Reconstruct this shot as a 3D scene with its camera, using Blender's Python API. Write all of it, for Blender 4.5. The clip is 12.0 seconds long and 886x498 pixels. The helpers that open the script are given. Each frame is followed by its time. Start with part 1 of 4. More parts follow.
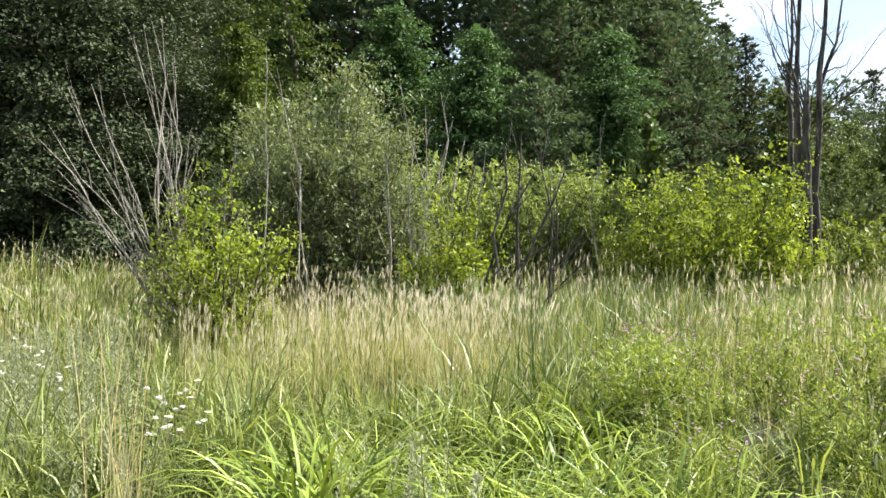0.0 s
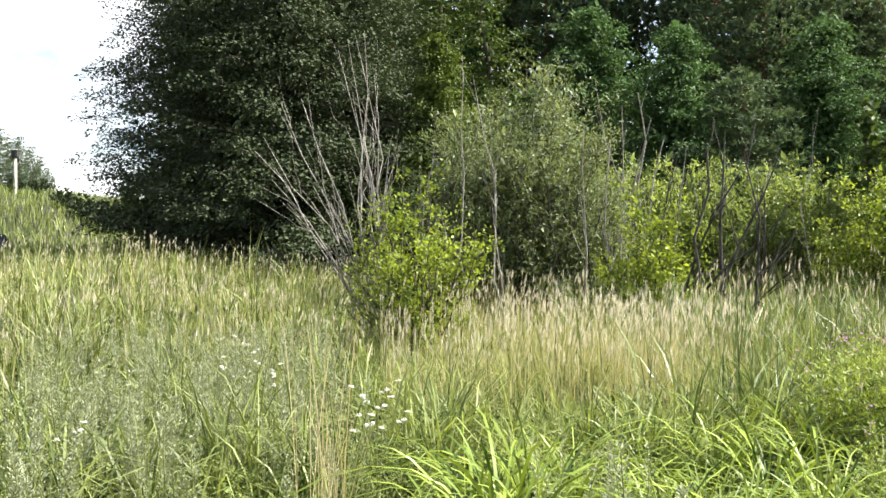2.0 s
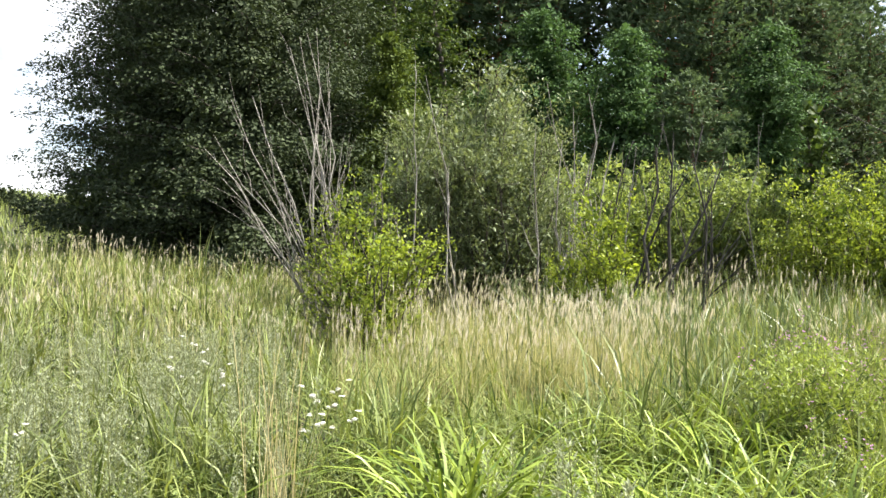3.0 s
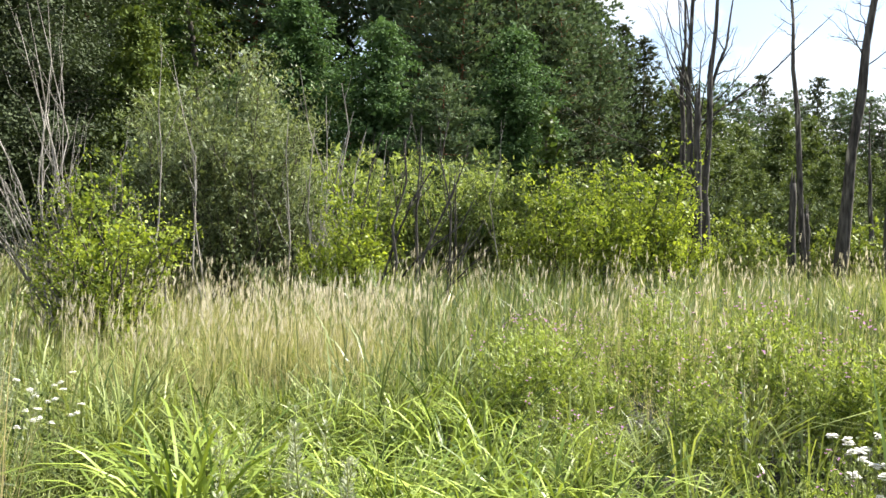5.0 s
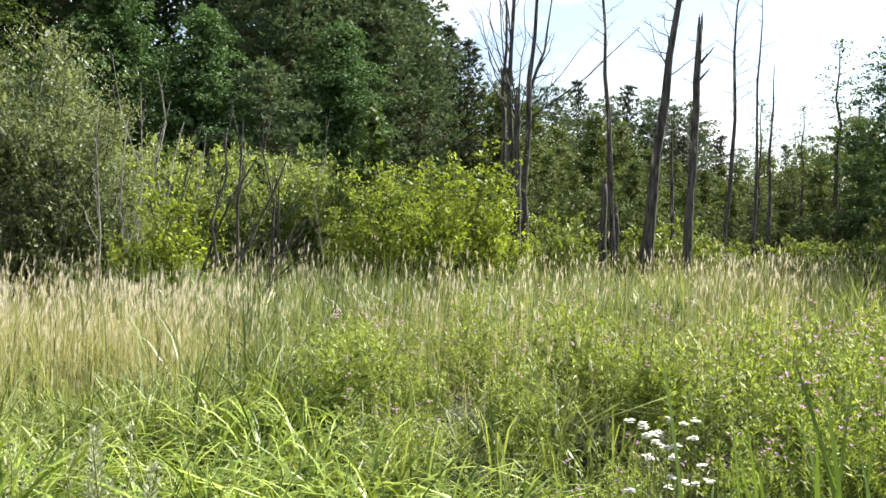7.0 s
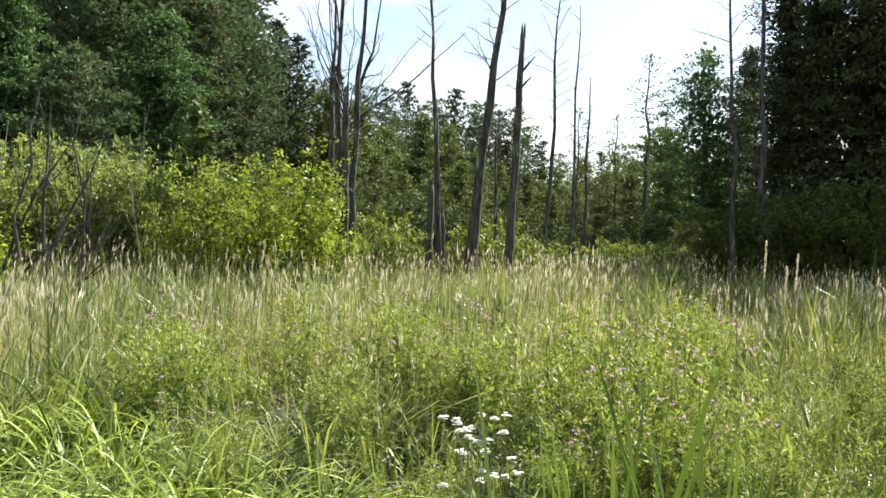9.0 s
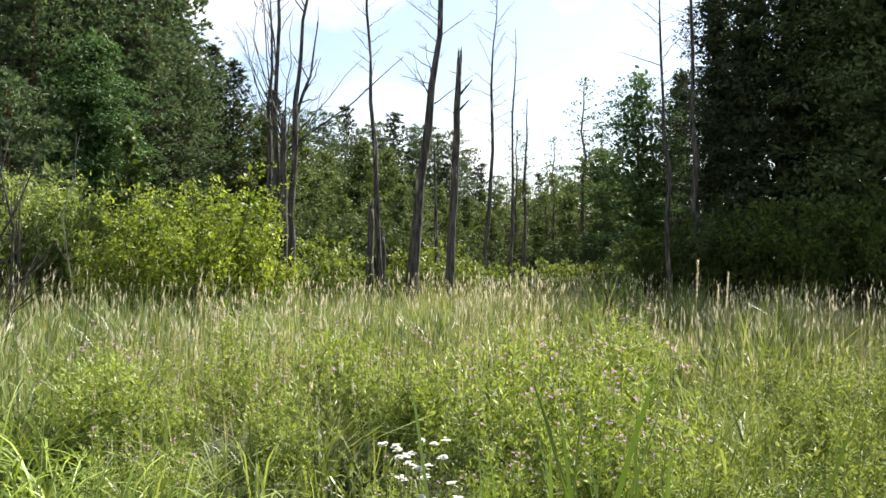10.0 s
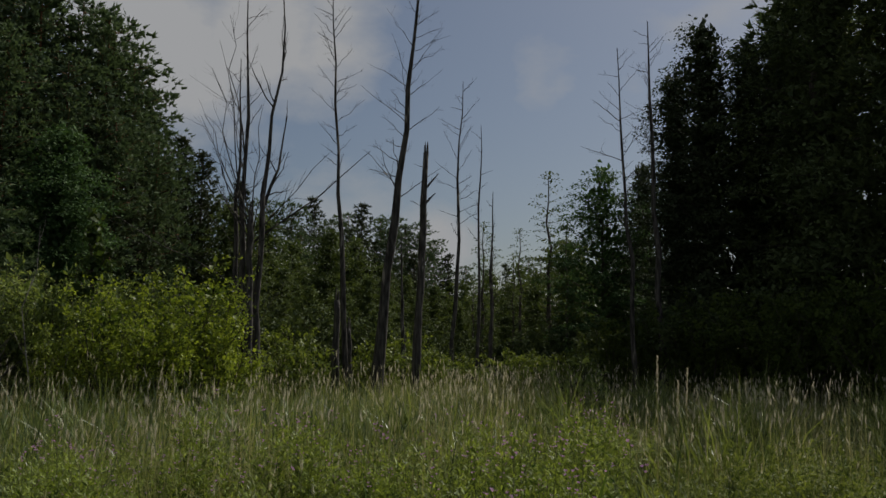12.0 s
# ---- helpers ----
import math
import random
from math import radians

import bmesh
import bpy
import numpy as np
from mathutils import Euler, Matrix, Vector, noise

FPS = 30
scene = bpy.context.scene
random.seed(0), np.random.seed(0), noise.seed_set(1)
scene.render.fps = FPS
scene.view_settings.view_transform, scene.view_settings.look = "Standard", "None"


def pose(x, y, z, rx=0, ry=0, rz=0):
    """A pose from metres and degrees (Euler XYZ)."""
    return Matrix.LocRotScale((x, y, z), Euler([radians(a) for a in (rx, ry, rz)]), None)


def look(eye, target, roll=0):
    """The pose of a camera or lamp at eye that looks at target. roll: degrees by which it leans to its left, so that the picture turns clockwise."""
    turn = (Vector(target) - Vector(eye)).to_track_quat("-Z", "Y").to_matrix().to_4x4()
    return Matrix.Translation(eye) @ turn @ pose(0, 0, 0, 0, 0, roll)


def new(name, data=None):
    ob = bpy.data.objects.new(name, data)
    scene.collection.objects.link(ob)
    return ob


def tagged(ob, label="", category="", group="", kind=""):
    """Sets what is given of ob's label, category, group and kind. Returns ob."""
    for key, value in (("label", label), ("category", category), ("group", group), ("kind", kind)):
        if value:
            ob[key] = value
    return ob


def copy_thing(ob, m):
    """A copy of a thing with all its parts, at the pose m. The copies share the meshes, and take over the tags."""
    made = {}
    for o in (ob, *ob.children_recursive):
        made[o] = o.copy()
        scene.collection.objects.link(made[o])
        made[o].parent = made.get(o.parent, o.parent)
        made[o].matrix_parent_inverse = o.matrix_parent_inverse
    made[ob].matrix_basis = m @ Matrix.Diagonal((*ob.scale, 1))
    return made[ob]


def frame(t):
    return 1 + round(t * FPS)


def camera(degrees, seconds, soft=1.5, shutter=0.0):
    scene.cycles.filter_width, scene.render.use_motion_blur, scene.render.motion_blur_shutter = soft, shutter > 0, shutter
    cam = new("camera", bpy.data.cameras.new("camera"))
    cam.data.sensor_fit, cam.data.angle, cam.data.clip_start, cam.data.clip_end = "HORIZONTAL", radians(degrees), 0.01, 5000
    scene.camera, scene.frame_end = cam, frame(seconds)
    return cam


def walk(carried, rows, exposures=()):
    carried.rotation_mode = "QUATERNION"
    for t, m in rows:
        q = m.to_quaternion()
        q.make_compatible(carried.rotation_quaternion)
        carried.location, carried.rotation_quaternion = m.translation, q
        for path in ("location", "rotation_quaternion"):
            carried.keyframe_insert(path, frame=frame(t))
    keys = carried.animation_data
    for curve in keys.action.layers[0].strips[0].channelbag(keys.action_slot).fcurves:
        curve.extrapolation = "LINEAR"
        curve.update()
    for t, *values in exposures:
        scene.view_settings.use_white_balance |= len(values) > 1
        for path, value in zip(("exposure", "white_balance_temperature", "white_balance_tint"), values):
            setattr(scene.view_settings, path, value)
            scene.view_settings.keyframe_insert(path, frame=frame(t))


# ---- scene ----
cam = camera(54.0, 12.0, soft=1.5)
PATH = [
    (0, pose(-0.011, 0.022, 1.646, 89.40, -0.00, 0.00)),
    (0.5, pose(-0.015, 0.030, 1.645, 89.39, 0.08, 4.41)),
    (1, pose(-0.020, 0.039, 1.644, 89.52, 0.17, 9.20)),
    (1.5, pose(-0.024, 0.047, 1.643, 89.58, 0.17, 12.11)),
    (2, pose(-0.025, 0.054, 1.642, 89.71, 0.20, 12.75)),
    (2.5, pose(-0.024, 0.059, 1.641, 89.78, 0.14, 12.04)),
    (2.7, pose(-0.023, 0.059, 1.640, 89.77, 0.10, 11.24)),
    (4.5, pose(0.083, 0.008, 1.620, 89.32, -0.31, -2.02)),
    (5, pose(0.099, 0.009, 1.621, 89.05, -0.62, -6.14)),
    (5.5, pose(0.112, 0.011, 1.622, 88.86, -0.49, -9.20)),
    (6, pose(0.125, 0.014, 1.620, 88.83, -0.54, -12.04)),
    (6.5, pose(0.136, 0.018, 1.617, 88.96, -0.78, -14.40)),
    (7, pose(0.145, 0.022, 1.614, 88.98, -1.06, -17.49)),
    (9, pose(0.184, 0.006, 1.615, 89.20, -1.66, -28.70)),
    (9.5, pose(0.187, -0.003, 1.620, 89.75, -1.38, -30.78)),
    (10, pose(0.190, -0.019, 1.628, 90.76, -0.64, -32.56)),
    (10.5, pose(0.193, -0.042, 1.639, 92.40, -0.24, -33.05)),
    (11, pose(0.194, -0.065, 1.652, 93.80, -0.88, -34.17)),
    (11.5, pose(0.194, -0.082, 1.663, 95.22, -0.42, -34.94)),
    (12, pose(0.192, -0.090, 1.670, 96.69, -0.56, -34.67)),
]
walk(cam, PATH, [(0, 1.8), (2.0, 1.87), (4.5, 1.86), (7.0, 1.78), (9.5, 1.66), (10.5, 1.48), (11.0, 0.98), (11.3, 0.66), (11.5, 0.34), (12.0, -0.6)])

# ---- world, sun ----
SUN_AZ, SUN_EL = -80.0, 49.0          # degrees left of the first heading, and up
world = bpy.data.worlds.new("summer_sky")
scene.world = world
world.use_nodes = True
wn, wl = world.node_tree.nodes, world.node_tree.links
wn.clear()
sky = wn.new("ShaderNodeTexSky")
sky.sky_type, sky.sun_disc = "NISHITA", False
sky.sun_elevation, sky.sun_rotation = radians(SUN_EL), radians(-SUN_AZ)
sky.air_density, sky.dust_density = 1.0, 1.9
coord = wn.new("ShaderNodeTexCoord")
cl = wn.new("ShaderNodeTexNoise")
cl.inputs["Scale"].default_value, cl.inputs["Detail"].default_value = 3.0, 8.0
cl.inputs["Roughness"].default_value = 0.55
clmap = wn.new("ShaderNodeMapping")
clmap.inputs["Scale"].default_value = (1.0, 1.0, 1.9)
clmap.inputs["Location"].default_value = (0.35, 0.2, 0.1)
ramp = wn.new("ShaderNodeValToRGB")
ramp.color_ramp.elements[0].position, ramp.color_ramp.elements[1].position = 0.41, 0.59
ramp.color_ramp.elements[0].color = (0.03, 0.03, 0.03, 1)
cloudmix = wn.new("ShaderNodeMixRGB")
cloudmix.inputs[2].default_value = (6.8, 6.9, 7.1, 1)
bg = wn.new("ShaderNodeBackground")
bg.inputs["Strength"].default_value = 0.072
wout = wn.new("ShaderNodeOutputWorld")
wl.new(coord.outputs["Generated"], clmap.inputs["Vector"])
wl.new(clmap.outputs[0], cl.inputs["Vector"])
bank = wn.new("ShaderNodeVectorMath")
bank.operation = "DOT_PRODUCT"
bank.inputs[1].default_value = (-0.16, 0.0, -0.16)
cover = wn.new("ShaderNodeMath")
cover.operation = "ADD"
wl.new(coord.outputs["Generated"], bank.inputs[0])
wl.new(cl.outputs["Fac"], cover.inputs[0])
wl.new(bank.outputs["Value"], cover.inputs[1])
clouded = cover.outputs[0]
for az, el, wide, thick in ((-17.0, 22.0, 8.0, 0.3), (-26.5, 21.0, 7.0, 0.3), (-41.3, 19.3, 3.8, 0.15), (-34.5, 7.0, 3.5, 0.2)):
    # one drifting cloud: az and el of its middle, its half width in degrees, its thickness
    near, swell, pile = wn.new("ShaderNodeVectorMath"), wn.new("ShaderNodeMapRange"), wn.new("ShaderNodeMath")
    near.operation, pile.operation = "DOT_PRODUCT", "ADD"
    near.inputs[1].default_value = (-math.sin(radians(az)) * math.cos(radians(el)), math.cos(radians(az)) * math.cos(radians(el)), math.sin(radians(el)))
    swell.inputs["From Min"].default_value, swell.inputs["To Max"].default_value = math.cos(radians(wide)), thick
    wl.new(coord.outputs["Generated"], near.inputs[0])
    wl.new(near.outputs["Value"], swell.inputs["Value"])
    wl.new(clouded, pile.inputs[0])
    wl.new(swell.outputs[0], pile.inputs[1])
    clouded = pile.outputs[0]
wl.new(clouded, ramp.inputs[0])
wl.new(ramp.outputs[0], cloudmix.inputs[0])
wl.new(sky.outputs[0], cloudmix.inputs[1])
wl.new(cloudmix.outputs[0], bg.inputs["Color"])
wl.new(bg.outputs[0], wout.inputs["Surface"])

sun = new("sun", bpy.data.lights.new("sun", "SUN"))
sun.data.energy, sun.data.angle, sun.data.color = 5.0, radians(0.5), (1.0, 0.95, 0.86)
sa, se = radians(SUN_AZ), radians(SUN_EL)
sun.matrix_basis = look((-30 * math.sin(sa) * math.cos(se), 30 * math.cos(sa) * math.cos(se), 30 * math.sin(se)), (0, 0, 0))
scene.view_settings.exposure = 0.0

# ---- materials ----


def material(name):
    m = bpy.data.materials.new(name)
    m.use_nodes = True
    m.node_tree.nodes.clear()
    return m, m.node_tree.nodes, m.node_tree.links


def leaf_material(name, dark, light, through_light=0.35, rough=0.5, tint=(1, 1, 1), patch=0.6, gloss=0.2, vary=0.8):
    """Foliage: every leaf its own shade, patches over the crown, light shining through."""
    m, n, l = material(name)
    geo = n.new("ShaderNodeNewGeometry")
    tex = n.new("ShaderNodeTexCoord")
    noi = n.new("ShaderNodeTexNoise")
    noi.inputs["Scale"].default_value, noi.inputs["Detail"].default_value = patch, 3
    add = n.new("ShaderNodeMath")
    add.operation = "ADD"
    half = n.new("ShaderNodeMath")
    half.operation = "MULTIPLY"
    half.inputs[1].default_value = vary
    sub = n.new("ShaderNodeMath")
    sub.operation = "SUBTRACT"
    sub.inputs[1].default_value = 0.5 * vary + 0.01
    sub.use_clamp = True
    mix = n.new("ShaderNodeMixRGB")
    mix.inputs[1].default_value, mix.inputs[2].default_value = (*dark, 1), (*light, 1)
    l.new(tex.outputs["Object"], noi.inputs["Vector"])
    l.new(geo.outputs["Random Per Island"], half.inputs[0])
    l.new(half.outputs[0], add.inputs[0])
    l.new(noi.outputs["Fac"], add.inputs[1])
    l.new(add.outputs[0], sub.inputs[0])
    l.new(sub.outputs[0], mix.inputs[0])
    pr = n.new("ShaderNodeBsdfPrincipled")
    pr.inputs["Roughness"].default_value = rough
    pr.inputs["Specular IOR Level"].default_value = gloss
    tr = n.new("ShaderNodeBsdfTranslucent")
    warm = n.new("ShaderNodeMixRGB")
    warm.blend_type = "MULTIPLY"
    warm.inputs[0].default_value = 1.0
    warm.inputs[2].default_value = (1.5 * tint[0], 1.45 * tint[1], 0.68 * tint[2], 1)
    sh = n.new("ShaderNodeMixShader")
    sh.inputs[0].default_value = through_light
    out = n.new("ShaderNodeOutputMaterial")
    l.new(mix.outputs[0], pr.inputs["Base Color"])
    l.new(mix.outputs[0], warm.inputs[1])
    l.new(warm.outputs[0], tr.inputs["Color"])
    l.new(pr.outputs[0], sh.inputs[1])
    l.new(tr.outputs[0], sh.inputs[2])
    l.new(sh.outputs[0], out.inputs["Surface"])
    return m


def bark_material(name, dark, light, patch=None, amount=0.55, scale=14.0):
    """Furrowed bark, stretched along the stem, with patches where it has peeled."""
    m, n, l = material(name)
    tex = n.new("ShaderNodeTexCoord")
    mp = n.new("ShaderNodeMapping")
    mp.inputs["Scale"].default_value = (1, 1, 0.18)
    noi = n.new("ShaderNodeTexNoise")
    noi.inputs["Scale"].default_value, noi.inputs["Detail"].default_value = scale, 6
    rmp = n.new("ShaderNodeValToRGB")
    rmp.color_ramp.elements[0].position, rmp.color_ramp.elements[1].position = 0.35, 0.68
    rmp.color_ramp.elements[0].color, rmp.color_ramp.elements[1].color = (*dark, 1), (*light, 1)
    l.new(tex.outputs["Object"], mp.inputs["Vector"])
    l.new(mp.outputs[0], noi.inputs["Vector"])
    l.new(noi.outputs["Fac"], rmp.inputs[0])
    colour = rmp.outputs[0]
    if patch:
        big = n.new("ShaderNodeTexNoise")
        big.inputs["Scale"].default_value, big.inputs["Detail"].default_value = 5.0, 4
        l.new(mp.outputs[0], big.inputs["Vector"])
        cut = n.new("ShaderNodeValToRGB")
        cut.color_ramp.elements[0].position, cut.color_ramp.elements[1].position = amount, amount + 0.05
        l.new(big.outputs["Fac"], cut.inputs[0])
        mx = n.new("ShaderNodeMixRGB")
        mx.inputs[2].default_value = (*patch, 1)
        l.new(cut.outputs[0], mx.inputs[0])
        l.new(colour, mx.inputs[1])
        colour = mx.outputs[0]
    bump = n.new("ShaderNodeBump")
    bump.inputs["Strength"].default_value, bump.inputs["Distance"].default_value = 0.6, 0.03
    l.new(noi.outputs["Fac"], bump.inputs["Height"])
    pr = n.new("ShaderNodeBsdfPrincipled")
    pr.inputs["Roughness"].default_value = 0.85
    pr.inputs["Specular IOR Level"].default_value = 0.2
    out = n.new("ShaderNodeOutputMaterial")
    l.new(colour, pr.inputs["Base Color"])
    l.new(bump.outputs[0], pr.inputs["Normal"])
    l.new(pr.outputs[0], out.inputs["Surface"])
    return m


def ground_material():
    m, n, l = material("meadow_soil")
    tex = n.new("ShaderNodeTexCoord")
    a = n.new("ShaderNodeTexNoise")
    a.inputs["Scale"].default_value, a.inputs["Detail"].default_value = 0.25, 6
    b = n.new("ShaderNodeTexNoise")
    b.inputs["Scale"].default_value, b.inputs["Detail"].default_value = 9.0, 8
    rmp = n.new("ShaderNodeValToRGB")
    rmp.color_ramp.elements[0].color = (0.018, 0.02, 0.009, 1)
    rmp.color_ramp.elements[1].color = (0.06, 0.062, 0.026, 1)
    rmp.color_ramp.elements[0].position, rmp.color_ramp.elements[1].position = 0.35, 0.65
    mx = n.new("ShaderNodeMixRGB")
    mx.blend_type = "MULTIPLY"
    mx.inputs[0].default_value = 0.8
    bump = n.new("ShaderNodeBump")
    bump.inputs["Strength"].default_value, bump.inputs["Distance"].default_value = 1.0, 0.15
    pr = n.new("ShaderNodeBsdfPrincipled")
    pr.inputs["Roughness"].default_value = 0.95
    out = n.new("ShaderNodeOutputMaterial")
    l.new(tex.outputs["Object"], a.inputs["Vector"])
    l.new(tex.outputs["Object"], b.inputs["Vector"])
    l.new(a.outputs["Fac"], rmp.inputs[0])
    l.new(rmp.outputs[0], mx.inputs[1])
    l.new(b.outputs["Fac"], mx.inputs[2])
    l.new(mx.outputs[0], pr.inputs["Base Color"])
    l.new(b.outputs["Fac"], bump.inputs["Height"])
    l.new(bump.outputs[0], pr.inputs["Normal"])
    l.new(pr.outputs[0], out.inputs["Surface"])
    return m


M_GROUND = ground_material()
M_ALDER = leaf_material("alder_leaf", (0.012, 0.02, 0.01), (0.082, 0.105, 0.052), 0.16, 0.6, (0.85, 0.92, 1.15), gloss=0.1, vary=0.45)
M_OAK = leaf_material("oak_leaf", (0.026, 0.046, 0.01), (0.11, 0.145, 0.036), 0.24, 0.6, gloss=0.06, vary=0.5)
M_GLADE = leaf_material("maple_leaf", (0.015, 0.036, 0.014), (0.115, 0.19, 0.072), 0.22, 0.6, (0.85, 0.94, 1.2), gloss=0.06, vary=0.4, patch=0.9)
M_BIRCH = leaf_material("birch_leaf", (0.035, 0.06, 0.014), (0.085, 0.125, 0.034), 0.3, 0.5)
M_WILLOW = leaf_material("grey_willow_leaf", (0.045, 0.066, 0.026), (0.26, 0.31, 0.17), 0.3, 0.46, gloss=0.25)
M_OSIER = leaf_material("osier_leaf", (0.0576, 0.0936, 0.0288), (0.317, 0.382, 0.137), 0.42, 0.45, gloss=0.3)
M_GLEAM = leaf_material("thicket_leaf", (0.035, 0.06, 0.014), (0.21, 0.26, 0.06), 0.35, 0.5, gloss=0.2)
M_SAP = leaf_material("sapling_leaf", (0.03, 0.062, 0.012), (0.34, 0.41, 0.066), 0.4, 0.45, gloss=0.22, vary=0.65)
M_PINE = leaf_material("pine_needle", (0.032, 0.055, 0.03), (0.165, 0.22, 0.115), 0.2, 0.6, (0.85, 0.92, 1.2), gloss=0.08, vary=0.45, patch=0.8)
M_SPRUCE = leaf_material("spruce_needle", (0.021, 0.0315, 0.0165), (0.0638, 0.0788, 0.039), 0.15, 0.6, gloss=0.12)
M_DARK = leaf_material("shade_leaf", (0.026, 0.042, 0.018), (0.12, 0.155, 0.065), 0.2, 0.6, gloss=0.08, vary=0.5)
M_SPIRE = leaf_material("willowherb_leaf", (0.025, 0.055, 0.01), (0.37, 0.45, 0.105), 0.32, 0.46, gloss=0.22, patch=3.0)
M_NETTLE = leaf_material("nettle_leaf", (0.032, 0.06, 0.013), (0.28, 0.325, 0.09), 0.3, 0.5, gloss=0.12, patch=3.0)
M_FLAG = leaf_material("flag_blade", (0.03, 0.06, 0.012), (0.13, 0.19, 0.045), 0.3, 0.45, gloss=0.2)
M_VALLEY = leaf_material("valley_leaf", (0.028, 0.046, 0.016), (0.13, 0.17, 0.06), 0.28, 0.55, gloss=0.08, vary=0.45)
M_GRASS = leaf_material("meadow_grass", (0.03, 0.056, 0.011), (0.29, 0.335, 0.115), 0.28, 0.42, patch=2.2, gloss=0.25)
M_HERB = leaf_material("herb_leaf", (0.0217, 0.0403, 0.00744), (0.13, 0.174, 0.0372), 0.25, 0.5, gloss=0.18)
M_SEDGE = leaf_material("sedge_blade", (0.033, 0.07, 0.01), (0.3, 0.375, 0.068), 0.2, 0.42, gloss=0.28)
M_REED = leaf_material("reed_blade", (0.035, 0.062, 0.027), (0.23, 0.28, 0.12), 0.25, 0.38, gloss=0.3)
M_STRAW = leaf_material("straw", (0.25, 0.255, 0.1), (0.54, 0.5, 0.26), 0.4, 0.55, (0.75, 0.75, 1.2))
M_PANICLE = leaf_material("grass_panicle", (0.45, 0.41, 0.31), (0.76, 0.71, 0.58), 0.45, 0.7, (0.74, 0.72, 1.3))
M_MUGWORT = leaf_material("mugwort_leaf", (0.173, 0.202, 0.108), (0.346, 0.374, 0.259), 0.3, 0.6, (0.75, 0.75, 1.2))
M_PINK = leaf_material("willowherb_petal", (0.45, 0.21, 0.45), (0.6, 0.38, 0.6), 0.3, 0.5, (0.7, 0.68, 1.4))
M_HAY = leaf_material("hay_stalk", (0.41, 0.336, 0.164), (0.623, 0.541, 0.328), 0.35, 0.55, (0.75, 0.75, 1.2))
M_WHITE = leaf_material("white_petal", (0.665, 0.665, 0.627), (0.836, 0.836, 0.798), 0.3, 0.6, (0.7, 0.7, 1.4))
M_BARK = bark_material("dark_bark", (0.0338, 0.0285, 0.0225), (0.128, 0.112, 0.0938))
M_DEADBARK = bark_material("dead_bark", (0.0225, 0.0203, 0.018), (0.105, 0.096, 0.0863), (0.26, 0.235, 0.2), 0.6)
M_GREYWOOD = bark_material("weathered_wood", (0.12, 0.109, 0.0938), (0.345, 0.323, 0.292))
M_PINEBARK = bark_material("pine_bark", (0.0825, 0.0375, 0.021), (0.255, 0.128, 0.0675))
M_CONCRETE = bark_material("pale_concrete", (0.4, 0.37, 0.3), (0.66, 0.62, 0.53))
M_STEM = leaf_material("green_stem", (0.091, 0.112, 0.035), (0.175, 0.189, 0.07), 0.1, 0.5)
M_PAINT, pn, pl = material("dark_blue_paint")
pb = pn.new("ShaderNodeBsdfPrincipled")
pb.inputs["Base Color"].default_value, pb.inputs["Roughness"].default_value = (0.03, 0.04, 0.07, 1), 0.25
pl.new(pb.outputs[0], pn.new("ShaderNodeOutputMaterial").inputs["Surface"])
M_GLASS, pn, pl = material("car_glass")
pb = pn.new("ShaderNodeBsdfPrincipled")
pb.inputs["Base Color"].default_value, pb.inputs["Roughness"].default_value = (0.02, 0.025, 0.03, 1), 0.05
pl.new(pb.outputs[0], pn.new("ShaderNodeOutputMaterial").inputs["Surface"])
M_BOX = bark_material("dark_box", (0.03, 0.03, 0.03), (0.06, 0.06, 0.06))

# ---- geometry helpers ----
UP = np.array((0.0, 0.0, 1.0))


class Geo:
    """Collects repeated small shapes and turns them into one mesh."""

    def __init__(self):
        self.points, self.faces, self.count = [], {3: [], 4: []}, 0

    def add(self, verts, faces):
        verts = np.asarray(verts, dtype=np.float32)
        n, k = verts.shape[:2]
        base = (np.arange(n) * k + self.count)[:, None, None]
        for size in (3, 4):
            some = [f for f in faces if len(f) == size]
            if some:
                self.faces[size].append((np.array(some)[None] + base).reshape(-1, size))
        self.points.append(verts.reshape(-1, 3))
        self.count += n * k

    def mesh(self, name, mat, smooth=False):
        me = bpy.data.meshes.new(name)
        pts = np.concatenate(self.points)
        loops, starts, at = [], [], 0
        for size in (3, 4):
            if self.faces[size]:
                f = np.concatenate(self.faces[size])
                loops.append(f.ravel())
                starts.append(at + np.arange(len(f)) * size)
                at += f.size
        loops, starts = np.concatenate(loops).astype(np.int32), np.concatenate(starts).astype(np.int32)
        me.vertices.add(len(pts))
        me.vertices.foreach_set("co", pts.ravel())
        me.loops.add(len(loops))
        me.loops.foreach_set("vertex_index", loops)
        me.polygons.add(len(starts))
        me.polygons.foreach_set("loop_start", starts)
        me.update(calc_edges=True)
        if smooth:
            me.polygons.foreach_set("use_smooth", np.ones(len(starts), dtype=bool))
        me.materials.append(mat)
        return me


def unit(v):
    return v / np.maximum(np.linalg.norm(v, axis=-1, keepdims=True), 1e-6)


def leaves(g, c, axis, normal, length, width):
    """Folded pointed leaves: centres c, long axis, upper side; sizes per leaf."""
    axis = unit(axis)
    side = unit(np.cross(axis, normal))
    top = np.cross(side, axis)
    a, b, lift = axis * length[:, None] / 2, side * width[:, None] / 2, top * width[:, None] * 0.16
    g.add(np.stack([c - a, c + b + lift - a * 0.15, c + a, c - b + lift - a * 0.15], 1), [(0, 1, 2), (0, 2, 3)])


